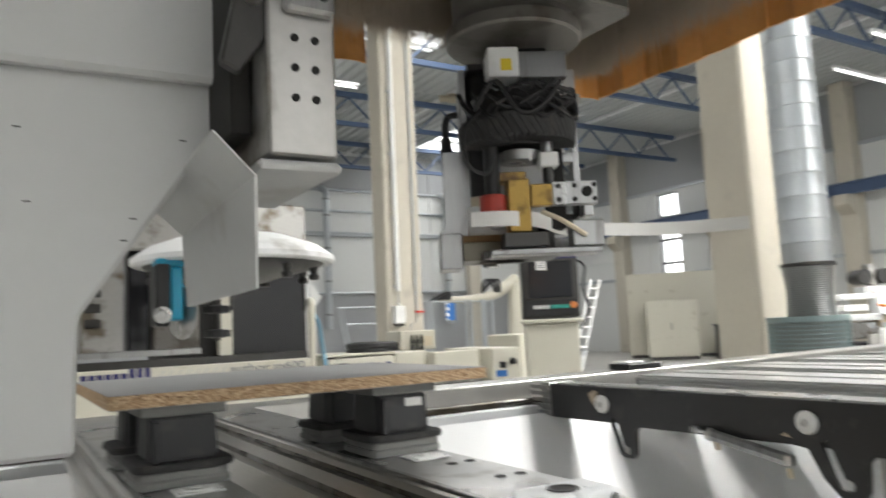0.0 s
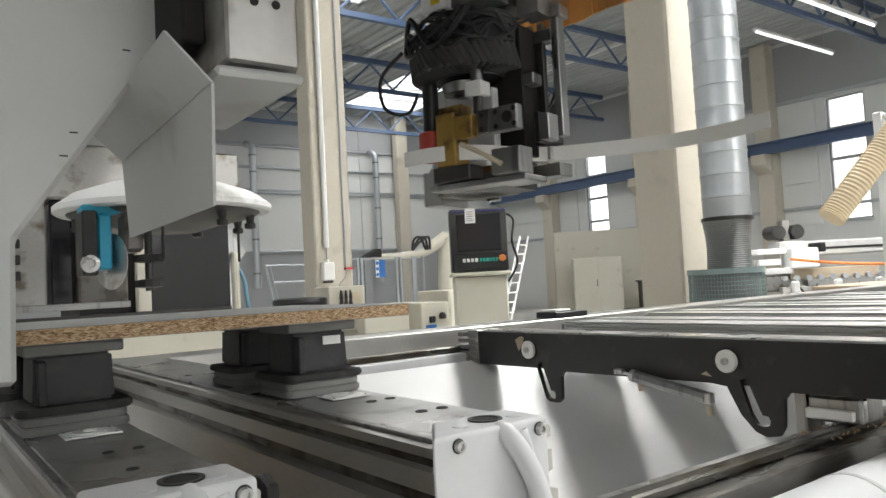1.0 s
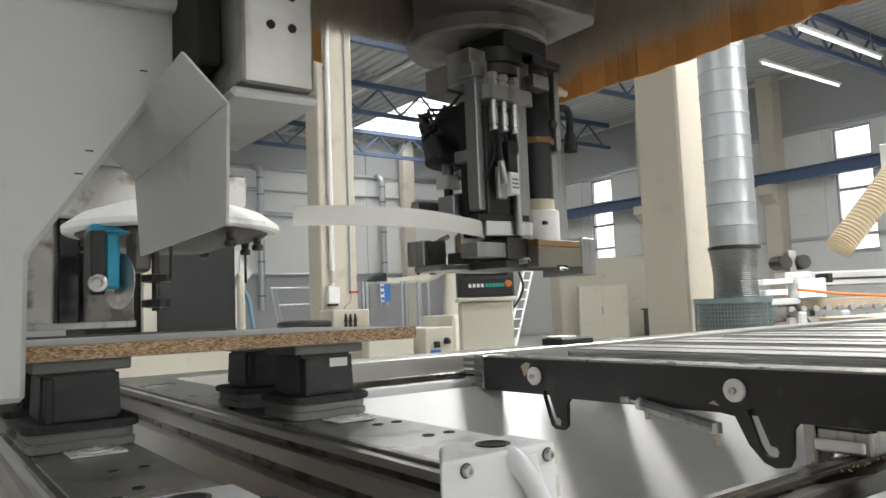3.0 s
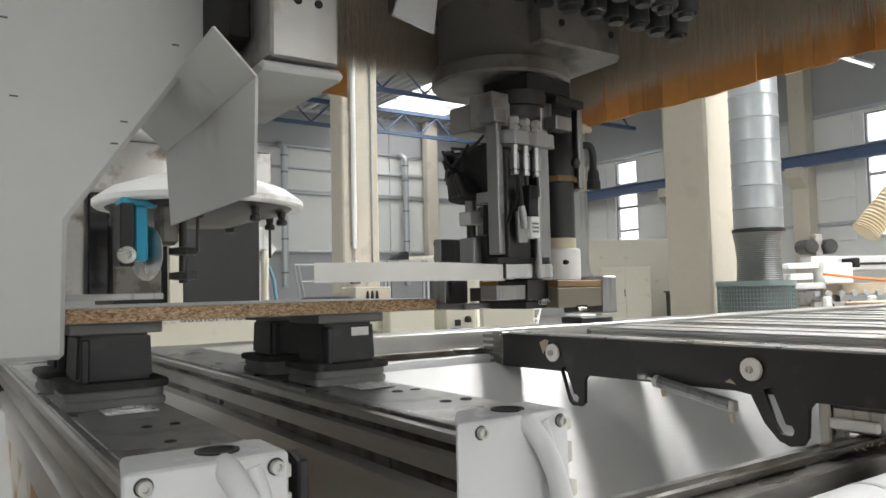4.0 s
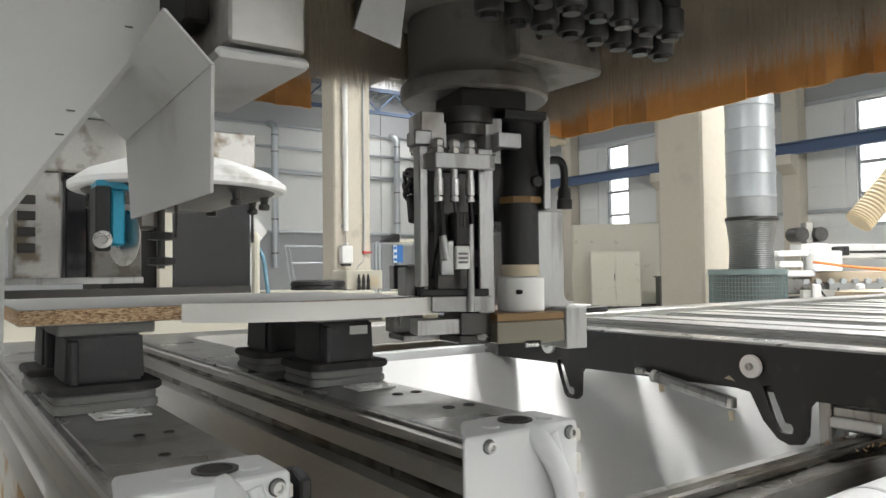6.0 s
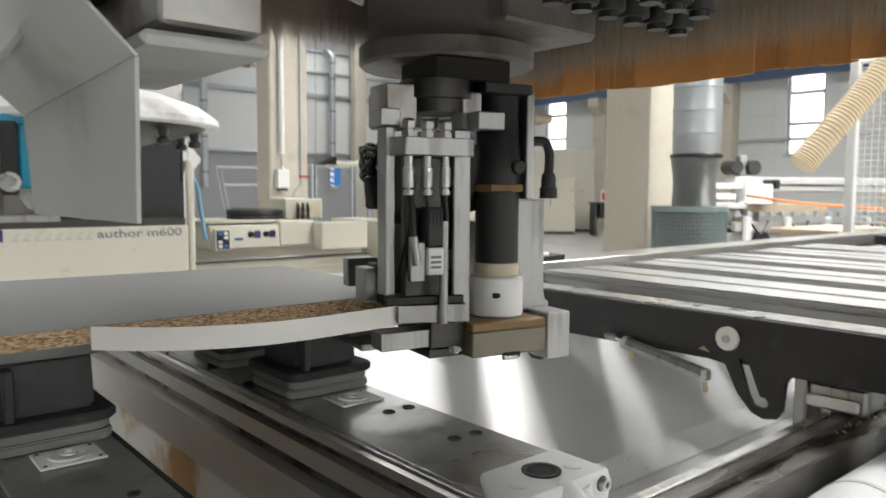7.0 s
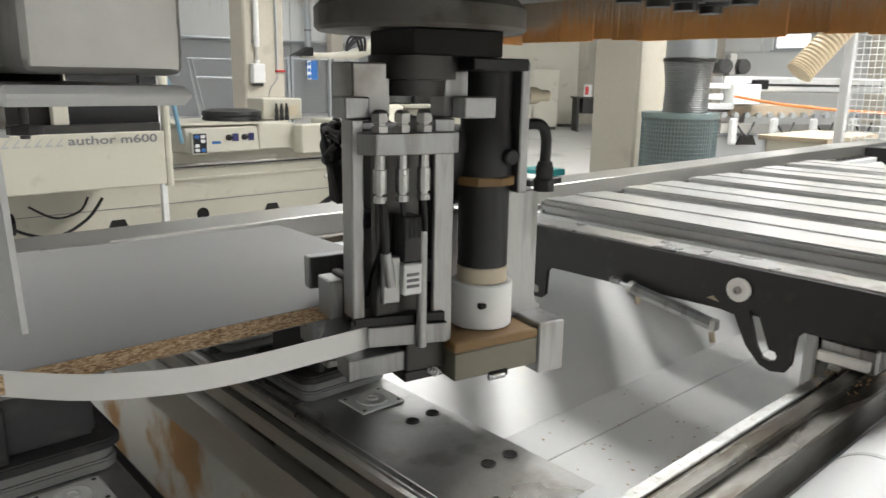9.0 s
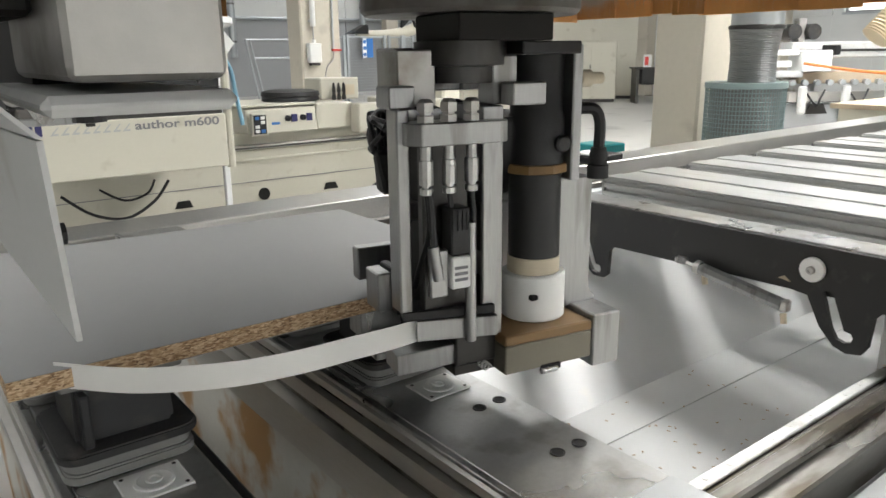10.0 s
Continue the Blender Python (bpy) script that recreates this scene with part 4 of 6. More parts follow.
def strap(x0, y0, x1, y1, z0, z1, tilt):
    d = Vector((x1 - x0, y1 - y0, 0)).normalized()
    n = Vector((-d.y, d.x, 0)) * 0.0015
    o = Vector((-d.y, d.x, 0)) * tilt
    bm = bmesh.new()
    vs = []
    for s in (-1, 1):
        for k in range(4):
            u = k / 3
            p = Vector((x0, y0, 0)).lerp(Vector((x1, y1, 0)), u) + n * s
            bow = Vector((-d.y, d.x, 0)) * 0.006 * math.sin(u * math.pi)
            vs.append([bm.verts.new(p + o + bow + Vector((0, 0, z0))), bm.verts.new(p + bow + Vector((0, 0, z1)))])
    for a, c in ((0, 4),):
        for k in range(3):
            bm.faces.new((vs[k][0], vs[k + 1][0], vs[k + 1][1], vs[k][1]))
            bm.faces.new((vs[k + 4][0], vs[k + 4][1], vs[k + 5][1], vs[k + 5][0]))
            bm.faces.new((vs[k][0], vs[k + 4][0], vs[k + 5][0], vs[k + 1][0]))
    for k in (0, 3):
        bm.faces.new((vs[k][0], vs[k][1], vs[k + 4][1], vs[k + 4][0]))
    bmesh.ops.recalc_face_normals(bm, faces=bm.faces)
    return bm


CX, CY = 0.92, 1.185
y = CY
while y > -0.3:
    w = random.uniform(0.035, 0.075)
    part("strap", strap(CX + random.uniform(-0.004, 0.004), y, CX + random.uniform(-0.004, 0.004), y - w - 0.008, 1.308 + random.uniform(0, 0.006), 1.50, random.uniform(-0.004, 0.004)), "strap", dh)
    y -= w
x = CX
while x > 0.28:
    w = random.uniform(0.045, 0.07)
    if 0.40 < x < 0.78:
        x -= w
        continue
    part("strap", strap(x, CY, x - w - 0.006, CY, 1.306 + random.uniform(0, 0.004), 1.50, random.uniform(-0.003, 0.003)), "strap", dh)
    x -= w


def bristles(line, n, z0, z1, depth, rows=3):
    bm = bmesh.new()
    for i in range(n):
        u = random.random() * (len(line) - 1)
        k = min(int(u), len(line) - 2)
        p = Vector(line[k]).lerp(Vector(line[k + 1]), u - k)
        off = Vector((random.uniform(-depth, depth), random.uniform(-depth, depth), 0))
        tip = p + off + Vector((random.gauss(0, 0.007), random.gauss(0, 0.007), z0 + random.uniform(-0.006, 0.012) + (random.random() ** 8) * -0.02))
        top = p + off + Vector((0, 0, z1))
        s = Vector((random.uniform(-1, 1), random.uniform(-1, 1), 0)).normalized() * 0.0009
        t = Vector((-s.y, s.x, 0))
        a = [bm.verts.new(top + s), bm.verts.new(top - s * 0.5 + t), bm.verts.new(top - s * 0.5 - t)]
        e = bm.verts.new(tip)
        for j in range(3):
            bm.faces.new((a[j], a[(j + 1) % 3], e))
    return bm


tagged(part("bristle_curtain", join(bristles([(0.27, 1.13, 0), (0.80, 1.13, 0)], 4500, 1.335, 1.47, 0.012), bristles([(0.80, 1.13, 0), (0.85, 1.08, 0), (0.85, 0.1, 0)], 9000, 1.326, 1.47, 0.014)), "bristle", dh, "brown-grey brush bristles"), kind="stuff")
part("brush_backing", box(0.27, 0.80, 1.137, 1.15, 1.37, 1.50), "bristle", dh)
part("brush_backing", box(0.85, 0.862, 0.1, 1.12, 1.385, 1.50), "bristle", dh)
part("hood_roof", box(-0.02, CX + 0.01, -0.35, CY + 0.02, 1.502, 1.56), "steel_dark", dh, "dark hood ceiling")
AX, AY = 0.535, 1.0
FX = AX + 0.015
fl = [(0.0, 1.302), (0.112, 1.302), (0.116, 1.306), (0.116, 1.326), (0.106, 1.336), (0.103, 1.350), (0.104, 1.50), (0.0, 1.50)]
fl[0], fl[-1] = (0.02, 1.3015), (0.02, 1.501)
part("flange", lathe(fl, 48, (FX, AY)), "turret", dh, "dark grey turret flange", True)
part("flange_plate", prism([(FX - 0.02, AY - 0.13), (FX + 0.15, AY - 0.13), (FX + 0.17, AY - 0.11), (FX + 0.17, AY + 0.05), (FX - 0.02, AY + 0.05)], 1.345, 1.42, "z", 0.004), "turret", dh, "grey clamp plate with bolt holes")
for dx in (0.02, 0.13):
    s = part("plate_bolt", lathe([(0.006, 0.0), (0.006, 0.0012), (0.004, 0.0014)], 12), "dark_gap", dh)
    s.matrix_basis = pose(FX + dx, AY - 0.1304, 1.38, 90)
part("column", box(FX - 0.16, FX - 0.05, AY - 0.10, AY + 0.1, 1.43, 1.50, 0.004), "turret", dh)
part("mount_plate", prism([(0.36, 0.60), (0.58, 0.60), (0.64, 0.70), (0.60, 0.78), (0.36, 0.74)], 1.395, 1.42, "z", 0.003), "alu_mill", dh, "pale plate above the connectors")
for yy, x0, n in ((0.64, 0.20, 10), (0.70, 0.34, 8)):
    for i in range(n):
        xx = x0 + i * 0.041
        c_ = part("connector", lathe([(0.0155, 1.318), (0.017, 1.321), (0.017, 1.346), (0.0135, 1.349), (0.0135, 1.394)], 16, (xx, yy)), "black_plastic", dh, "black threaded connector", True)
        part("pin", lathe([(0.010, 1.312), (0.010, 1.318), (0.006, 1.318), (0.006, 1.314)], 12, (xx, yy)), "steel_dark", c_, smooth=True)
part("deflector", prism([(0.30, 1.36), (0.37, 1.345), (0.385, 1.45), (0.33, 1.45)], 0.93, 0.934, "y"), "grey_paint", dh)

# ---- edge-banding head (turns under the flange) ----
hd = thing("edge_banding_head", "edge-banding head with white ring, black motor and pale strip", "machine head")


def hbox(name, x0, x1, y0, y1, z0, z1, mat, label="", bevel=0.0015, turn=0):
    ob = part(name, box(x0, x1, y0, y1, z0, z1, bevel), mat, hd, label)
    return ob


# guard box and base
hbox("guard_box", 0.018, 0.130, -0.054, 0.040, 0.935, 0.9665, "olive", "olive guard box")
hbox("guard_top", 0.018, 0.130, -0.054, 0.040, 0.9668, 0.978, "brown_resin", "brown resin plate")
hbox("side_block", 0.1303, 0.167, -0.056, 0.030, 0.923, 0.984, "alu_mill", "milled aluminium side block")
part("side_plate", prism([(0.098, 0.9785), (0.166, 0.9845), (0.166, 0.99), (0.160, 0.994), (0.157, 1.004), (0.157, 1.130), (0.098, 1.130)], -0.010, 0.012, "y", 0.001), "alu_mill", hd, "curved aluminium side plate")
hbox("notch", 0.062, 0.088, -0.0552, -0.0538, 0.930, 0.938, "dark_gap")
s = part("knurled_pin", cyl((0.062, -0.056, 0.932), (0.082, -0.056, 0.932), 0.0035, n=12), "steel", hd, smooth=True)
# white ring and motor
RC = (0.085, -0.002)
part("white_ring", lathe([(0.034, 0.9785), (0.0355, 0.98), (0.0355, 1.028), (0.034, 1.030), (0.028, 1.030)], 40, RC), "white_plastic", hd, "white plastic ring with a slot", True)
hbox("ring_slot", 0.062, 0.072, -0.0345, -0.0265, 1.004, 1.011, "dark_gap")
part("beige_ring", lathe([(0.029, 1.0302), (0.029, 1.047), (0.028, 1.048)], 36, RC), "beige_plastic", hd, smooth=True)
part("motor", lathe([(0.0285, 1.0482), (0.0285, 1.14)], 40, RC), "black_paint", hd, "glossy black motor tube", True)
part("motor_band", lathe([(0.033, 1.1402), (0.034, 1.141), (0.034, 1.149), (0.033, 1.15)], 8, RC), "brown_resin", hd, "brown resin band")
part("upper_motor", lathe([(0.030, 1.1502), (0.030, 1.20), (0.028, 1.203), (0.028, 1.262)], 32, RC), "black_plastic", hd, smooth=True)
k = part("knob", lathe([(0.007, 0.0), (0.009, 0.002), (0.009, 0.010), (0.007, 0.012)], 16), "black_plastic", hd, smooth=True)
k.matrix_basis = pose(RC[0] + 0.012, RC[1] - 0.024, 1.172, 90)
# uprights
part("upright_slotted", prism([(-0.040, 0.9785), (0.022, 0.9785), (0.022, 1.215), (-0.040, 1.215)], -0.002, 0.022, "x", 0.0015), "alu_mill", hd, "milled upright with slots")
for z0, z1 in ((0.995, 1.045), (1.07, 1.12)):
    part("slot", box(-0.0030, -0.0022, -0.037, -0.027, z0, z1, 0.0004), "dark_gap", hd)
for z in (1.145,):
    s = part("bore", lathe([(0.005, 0), (0.005, 0.0012), (0.004, 0.0013)], 14), "dark_gap", hd)
    s.matrix_basis = pose(-0.0022, -0.032, z, 0, -90)
hbox("upright_left", -0.092, -0.079, -0.038, -0.014, 1.018, 1.215, "alu_mill", "milled aluminium upright")
hbox("left_cap", -0.100, -0.074, -0.042, -0.010, 1.2155, 1.236, "alu_mill")
part("cross_bar", prism([(-0.086, -0.046), (-0.076, -0.060), (0.004, -0.064), (0.016, -0.0575), (0.016, -0.0525), (-0.086, -0.036)], 1.182, 1.203, "z", 0.001), "alu_mill", hd, "milled cross bar with cable glands")
hbox("cross_bar_back", -0.073, -0.0025, -0.0355, -0.022, 1.182, 1.203, "alu_mill")
for i in range(3):
    gx = -0.068 + i * 0.024
    part("gland", lathe([(0.0085, 1.2032), (0.0085, 1.2095), (0.0062, 1.210), (0.0062, 1.2125), (0.0085, 1.213), (0.0085, 1.221), (0.0065, 1.2235), (0.004, 1.2245)], 6, (gx, -0.050)), "steel_block", hd, "hexagonal metal cable gland")
    part("lower_fitting", lathe([(0.0045, 1.136), (0.0065, 1.1365), (0.0065, 1.142), (0.0042, 1.1425), (0.0042, 1.145), (0.0068, 1.1455), (0.0068, 1.168), (0.0052, 1.1685), (0.0052, 1.1815)], 10, (gx, -0.050)), "steel", hd, "nickel hose fitting", True)
    part("hose", tube([(gx, -0.050, 1.137), (gx + 0.003, -0.048, 1.10), (gx + 0.006, -0.02, 1.06), (gx + 0.008, 0.0, 1.03)], 0.0028, 8), "black_plastic", hd, smooth=True)
hbox("top_block", 0.020, 0.058, -0.060, -0.036, 1.2155, 1.237, "alu_mill", "milled aluminium block")
hbox("top_block_back", 0.012, 0.040, -0.035, -0.005, 1.2155, 1.262, "alu_mill")
hbox("bronze_block", -0.082, -0.042, -0.02, 0.03, 1.2155, 1.268, "steel_block", "brownish steel block")
hbox("right_plate", 0.112, 0.124, -0.03, 0.03, 1.131, 1.272, "alu_mill", "upright side plate")
hbox("motor_flange", 0.04, 0.110, -0.045, 0.05, 1.2625, 1.275, "black_plastic")
# plate coloured near black for the shade below the flange
hbox("neck_plate", -0.03, 0.075, -0.045, 0.05, 1.2755, 1.3010, "dark_gap", "turret plate coloured as shade")
part("hub", lathe([(0.038, 1.2365), (0.038, 1.252), (0.046, 1.253), (0.046, 1.2754)], 28, (-0.005, 0.0)), "steel_dark", hd, "dark hub with hoses", True)
part("rod", cyl((-0.021, -0.05, 0.982), (-0.021, -0.05, 1.105), 0.0055, n=16), "alu_mill", hd, smooth=True)
hbox("sensor", -0.046, -0.026, -0.058, -0.036, 1.075, 1.122, "black_plastic", "black sensor box with fins")
for i in range(4):
    hbox("fin", -0.045 + i * 0.005, -0.0425 + i * 0.005, -0.0592, -0.0581, 1.10, 1.12, "rubber", bevel=0.0002)
hbox("valve", -0.047, -0.026, -0.060, -0.038, 1.042, 1.0745, "white_plastic", "white valve with a label")
for i in range(3):
    hbox("label_bar", -0.044, -0.03, -0.0608, -0.0601, 1.05 + i * 0.006, 1.053 + i * 0.006, "text_grey", bevel=0.0001)
hbox("valve_plate", -0.067, -0.0475, -0.054, -0.046, 1.034, 1.082, "alu_mill")
part("cable", tube([(-0.066, -0.045, 1.17), (-0.066, -0.056, 1.12), (-0.066, -0.060, 1.085)], 0.0035, 8), "black_plastic", hd, smooth=True)
part("cable_end", cyl((-0.067, -0.060, 1.088), (-0.062, -0.062, 1.055), 0.0055, n=12), "alu_mill", hd, smooth=True)
hbox("core_plate", -0.062, -0.012, -0.028, -0.016, 1.0, 1.181, "steel_dark", "dark inner plate")
# solid black filler that paints shade between the uprights
hbox("core_block", -0.05, -0.0025, -0.012, 0.04, 0.985, 1.20, "dark_gap", "black block added as shade inside the head")
# pressure shoe, strip guide and foot
hbox("press_block", -0.096, -0.080, 0.012, 0.046, 1.004, 1.046, "alu_mill", "aluminium pressure block")
hbox("press_pad", -0.0798, -0.070, 0.0, 0.046, 1.002, 1.050, "black_plastic")
part("guide_shoe", prism([(-0.072, -0.030), (0.01, -0.052), (0.012, -0.038), (-0.066, -0.012)], 0.982, 1.004, "z", 0.001), "alu_mill", hd, "wedge-shaped strip guide")
part("guide_top", prism([(-0.085, -0.026), (0.01, -0.046), (0.012, 0.0), (-0.076, 0.006)], 1.0042, 1.014, "z", 0.001), "black_plastic", hd)
part("foot", prism([(-0.095, -0.032), (-0.020, -0.030), (-0.018, 0.0), (-0.092, 0.006)], 0.950, 0.972, "z", 0.001), "alu_mill", hd, "milled foot block")
hbox("foot_bracket", -0.03, 0.0175, -0.035, 0.03, 0.948, 0.981, "steel_dark")
part("spring", tube([(0.002 + 0.004 * math.cos(i * 1.3), -0.046 + i * 0.0012, 0.945 + 0.004 * math.sin(i * 1.3)) for i in range(30)], 0.0012, 6, 3), "steel", hd)
hbox("under_plate", -0.03, 0.10, -0.03, 0.075, 0.935, 0.947, "steel_dark", "dark underside plate")
# thick power cable on the right side
part("power_cable", tube([(0.118, -0.02, 1.205), (0.138, -0.03, 1.206), (0.146, -0.032, 1.192), (0.146, -0.032, 1.165)], 0.0062, 10), "black_plastic", hd, smooth=True)
part("cable_gland", lathe([(0.0115, 1.132), (0.0115, 1.146), (0.0098, 1.147), (0.0098, 1.158), (0.008, 1.165)], 12, (0.146, -0.032)), "rubber", hd, smooth=True)
k = part("plug", lathe([(0.009, 0), (0.009, 0.014), (0.006, 0.016), (0.006, 0.03)], 12), "beige_plastic", hd, smooth=True)
k.matrix_basis = pose(0.125, -0.02, 1.237, 0, 90)
front = list(hd.children)
for o in front:
    o.matrix_basis = pose(-0.032, -0.055, 0) @ o.matrix_basis
# cable loop ring and rear works, seen before the head has turned
b = bmesh.new()
for i in range(26):
    a = radians(5 + i * 7)
    c, s_ = math.cos(a), math.sin(a)
    add_box(b, 0.055, 0.105, -0.006, 0.006, 0, 0.045, 0.003, Matrix.Translation((0.0, 0.012, 1.118)) @ Matrix.Rotation(a, 4, "Z") @ Matrix.Diagonal((0.92, 1, 1, 1)) @ Matrix.Rotation(0.5, 4, "X"))
part("cable_chain_ring", b, "rubber", hd, "ribbed black cable chain ring")
part("cable_drum", lathe([(0.035, 1.11), (0.055, 1.115), (0.076, 1.155), (0.080, 1.185), (0.076, 1.20), (0.03, 1.2)], 36, (0.0, 0.012)), "black_plastic", hd, smooth=True)
part("pulley_hub", lathe([(0.022, 1.088), (0.034, 1.09), (0.036, 1.105), (0.03, 1.108)], 28, (0.0, 0.03)), "alu_mill", hd, "bright pulley hub", True)
for i in range(16):
    a0 = random.uniform(0.1, 2.2)
    pts = []
    for k in range(5):
        a = a0 + k * 0.35
        r = 0.096 + random.uniform(-0.008, 0.010)
        pts.append((r * math.cos(a), 0.012 + r * math.sin(a), 1.175 + random.uniform(-0.03, 0.035)))
    part("cable", tube(pts, random.uniform(0.0025, 0.0045), 6, 4), "black_plastic", hd, smooth=True)
part("loop_cable", tube([(0.07, 0.10, 1.16), (0.10, 0.12, 1.12), (0.095, 0.12, 1.07), (0.065, 0.10, 1.06), (0.05, 0.09, 1.09)], 0.003, 8), "black_plastic", hd, smooth=True)
drum = list(hd.children)
part("red_roller", lathe([(0.02, 0.985), (0.022, 0.987), (0.022, 1.030), (0.02, 1.032)], 28, (0.052, 0.105)), "red", hd, "red pressure roller", True)
part("roller_post", cyl((0.052, 0.105, 1.032), (0.052, 0.105, 1.11), 0.013, n=16), "black_plastic", hd, smooth=True)
hbox("gold_bracket", -0.005, 0.03, 0.085, 0.125, 0.97, 1.055, "gold", "yellow chromated bracket")
hbox("gold_arm", -0.04, -0.0055, 0.11, 0.128, 1.01, 1.045, "gold")
hbox("gold_top", -0.005, 0.045, 0.07, 0.10, 1.0553, 1.072, "gold")
hbox("hole_plate", -0.115, -0.042, 0.10, 0.118, 1.012, 1.05, "alu_mill", "aluminium plate with bolt holes")
for hx, hz, r in ((-0.052, 1.02, .004), (-0.052, 1.042, .004), (-0.078, 1.02, .004), (-0.078, 1.042, .004), (-0.098, 1.032, .009), (-0.110, 1.02, .004), (-0.110, 1.043, .004)):
    s = part("plate_hole", lathe([(r, 0), (r, 0.0012), (r * 0.8, 0.0013)], 14), "dark_gap", hd)
    s.matrix_basis = pose(hx, 0.1182, hz, -90)
hbox("rear_box", -0.12, -0.07, 0.085, 0.125, 0.945, 0.985, "alu_mill", "aluminium rear box")
hbox("rear_cylinder_block", -0.055, -0.025, 0.09, 0.12, 1.075, 1.098, "white_plastic")
part("rear_cylinder", cyl((-0.04, 0.105, 1.098), (-0.04, 0.105, 1.16), 0.010, n=16), "alu_mill", hd, smooth=True)
part("rear_rod", cyl((-0.04, 0.105, 1.05), (-0.04, 0.105, 1.075), 0.008, n=14), "steel_dark", hd, smooth=True)
hbox("rear_plate", -0.12, 0.06, 0.041, 0.11, 0.9352, 0.9445, "alu_mill", "thin base plate")
hbox("rear_dark_block", -0.03, 0.04, 0.085, 0.125, 0.946, 0.9695, "steel_dark")
hbox("rear_panel", -0.04, 0.05, 0.041, 0.06, 0.985, 1.10, "grey_paint")
hbox("rear_white_box", 0.0, 0.05, 0.06, 0.12, 1.225, 1.275, "white_paint", "white box with a warning label")
hbox("warning_label", 0.012, 0.03, 0.1202, 0.1208, 1.235, 1.255, "yellow", bevel=0.0002)
hbox("rear_grey_box", -0.08, -0.002, 0.06, 0.11, 1.225, 1.27, "alu_mill")
hbox("cantilever_block", -0.100, -0.070, 0.0, 0.03, 1.10, 1.118, "alu_mill")
part("rear_cable", tube([(-0.02, 0.13, 1.0), (-0.05, 0.135, 0.985), (-0.09, 0.13, 0.96)], 0.004, 8), "beige_plastic", hd, smooth=True)

for o in hd.children:
    if o not in drum:
        o.matrix_basis = pose(0, -0.05, 0) @ o.matrix_basis


# strip of edge band: bowed ribbon in rigid shape, held by the head
def ribbon(points, z0, z1, t=0.0012):
    pts = [Vector((*p, 0)) for p in points]
    line = []
    for i in range(len(pts) - 1):
        p0, p1, p2, p3 = pts[max(i - 1, 0)], pts[i], pts[i + 1], pts[min(i + 2, len(pts) - 1)]
        for s in range(8):
            u = s / 8
            line.append(0.5 * ((2 * p1) + (p2 - p0) * u + (2 * p0 - 5 * p1 + 4 * p2 - p3) * u * u + (3 * p1 - p0 - 3 * p2 + p3) * u ** 3))
    line.append(pts[-1])
    bm = bmesh.new()
    cols = []
    for i, p in enumerate(line):
        d = (line[min(i + 1, len(line) - 1)] - line[max(i - 1, 0)]).normalized()
        n = Vector((-d.y, d.x, 0)) * t / 2
        cols.append([bm.verts.new((q.x, q.y, z)) for q in (p + n, p - n) for z in (z0, z1)])
    for a, c in zip(cols, cols[1:]):
        for i, j in ((0, 1), (1, 3), (3, 2), (2, 0)):
            bm.faces.new((a[i], a[j], c[j], c[i]))
    for c in (cols[0], cols[-1]):
        bm.faces.new((c[0], c[1], c[3], c[2]))
    bmesh.ops.recalc_face_normals(bm, faces=bm.faces)
    return bm


BASE = (-0.102, -0.076)
strip_line = [(0.118, 0.040), (0.06, 0.052), (0.0, 0.03), (-0.06, -0.045), BASE, (-0.18, -0.090), (-0.238, -0.097), (-0.287, -0.095), (-0.34, -0.080), (-0.381, -0.059), (-0.430, -0.020)]
strip = part("edge_strip", ribbon([(x - BASE[0], y - BASE[1]) for x, y in strip_line], 0.979, 1.003), "edge_band", hd, "white edge-band strip, bowed", True)

# ---- control stand of the machine ----
cs = thing("control_stand", "cream control stand with a black screen panel", "control stand", at=pose(2.97, 3.95, 0, 0, 0, -33))
part("pedestal", box(-0.18, 0.18, 0.0, 0.22, 0.0, 1.07, 0.01), "cream", cs, "cream pedestal")
part("shelf", box(-0.2, 0.2, -0.06, 0.24, 1.0705, 1.095, 0.006), "cream", cs)
hdp = part("panel_case", box(-0.195, 0.195, 0.0, 0.14, 1.10, 1.53, 0.015, 2), "steel_dark", cs, "grey-blue panel case", True)
part("screen", box(-0.15, 0.15, -0.008, -0.001, 1.24, 1.49, 0.003), "screen", hdp, "dark screen")
part("key_strip", box(-0.18, 0.18, -0.008, -0.001, 1.115, 1.225, 0.003), "black_plastic", hdp)
part("top_edge", box(-0.19, 0.19, -0.006, 0.0, 1.505, 1.520, 0.003), "text_blue", hdp)
for i in range(4):
    part("key", box(-0.12 + i * 0.028, -0.10 + i * 0.028, -0.013, -0.0085, 1.165, 1.19, 0.002), "white_plastic", hdp)
for i in range(6):
    part("key", box(-0.005 + i * 0.022, 0.012 + i * 0.022, -0.013, -0.0085, 1.165, 1.19, 0.002), "green", hdp)
s = part("stop_button", lathe([(0.022, 0.0), (0.024, 0.006), (0.024, 0.018), (0.018, 0.024)], 20), "orange", hdp, "orange stop button", True)
s.matrix_basis = pose(0.15, -0.008, 1.185, 90)
part("note", box(-0.09, -0.02, -0.012, -0.0085, 1.43, 1.53), "white_plastic", hdp, "white paper note")
for i in range(5):
    part("note_bar", box(-0.08, -0.035 - 0.006 * (i % 2), -0.0128, -0.0122, 1.445 + i * 0.015, 1.450 + i * 0.015), "text_grey", hdp)
part("cable", tube([(0.20, 0.1, 1.5), (0.26, 0.12, 1.45), (0.24, 0.1, 1.3), (0.27, 0.1, 1.15), (0.2, 0.1, 1.02)], 0.008, 8), "black_plastic", cs, smooth=True)

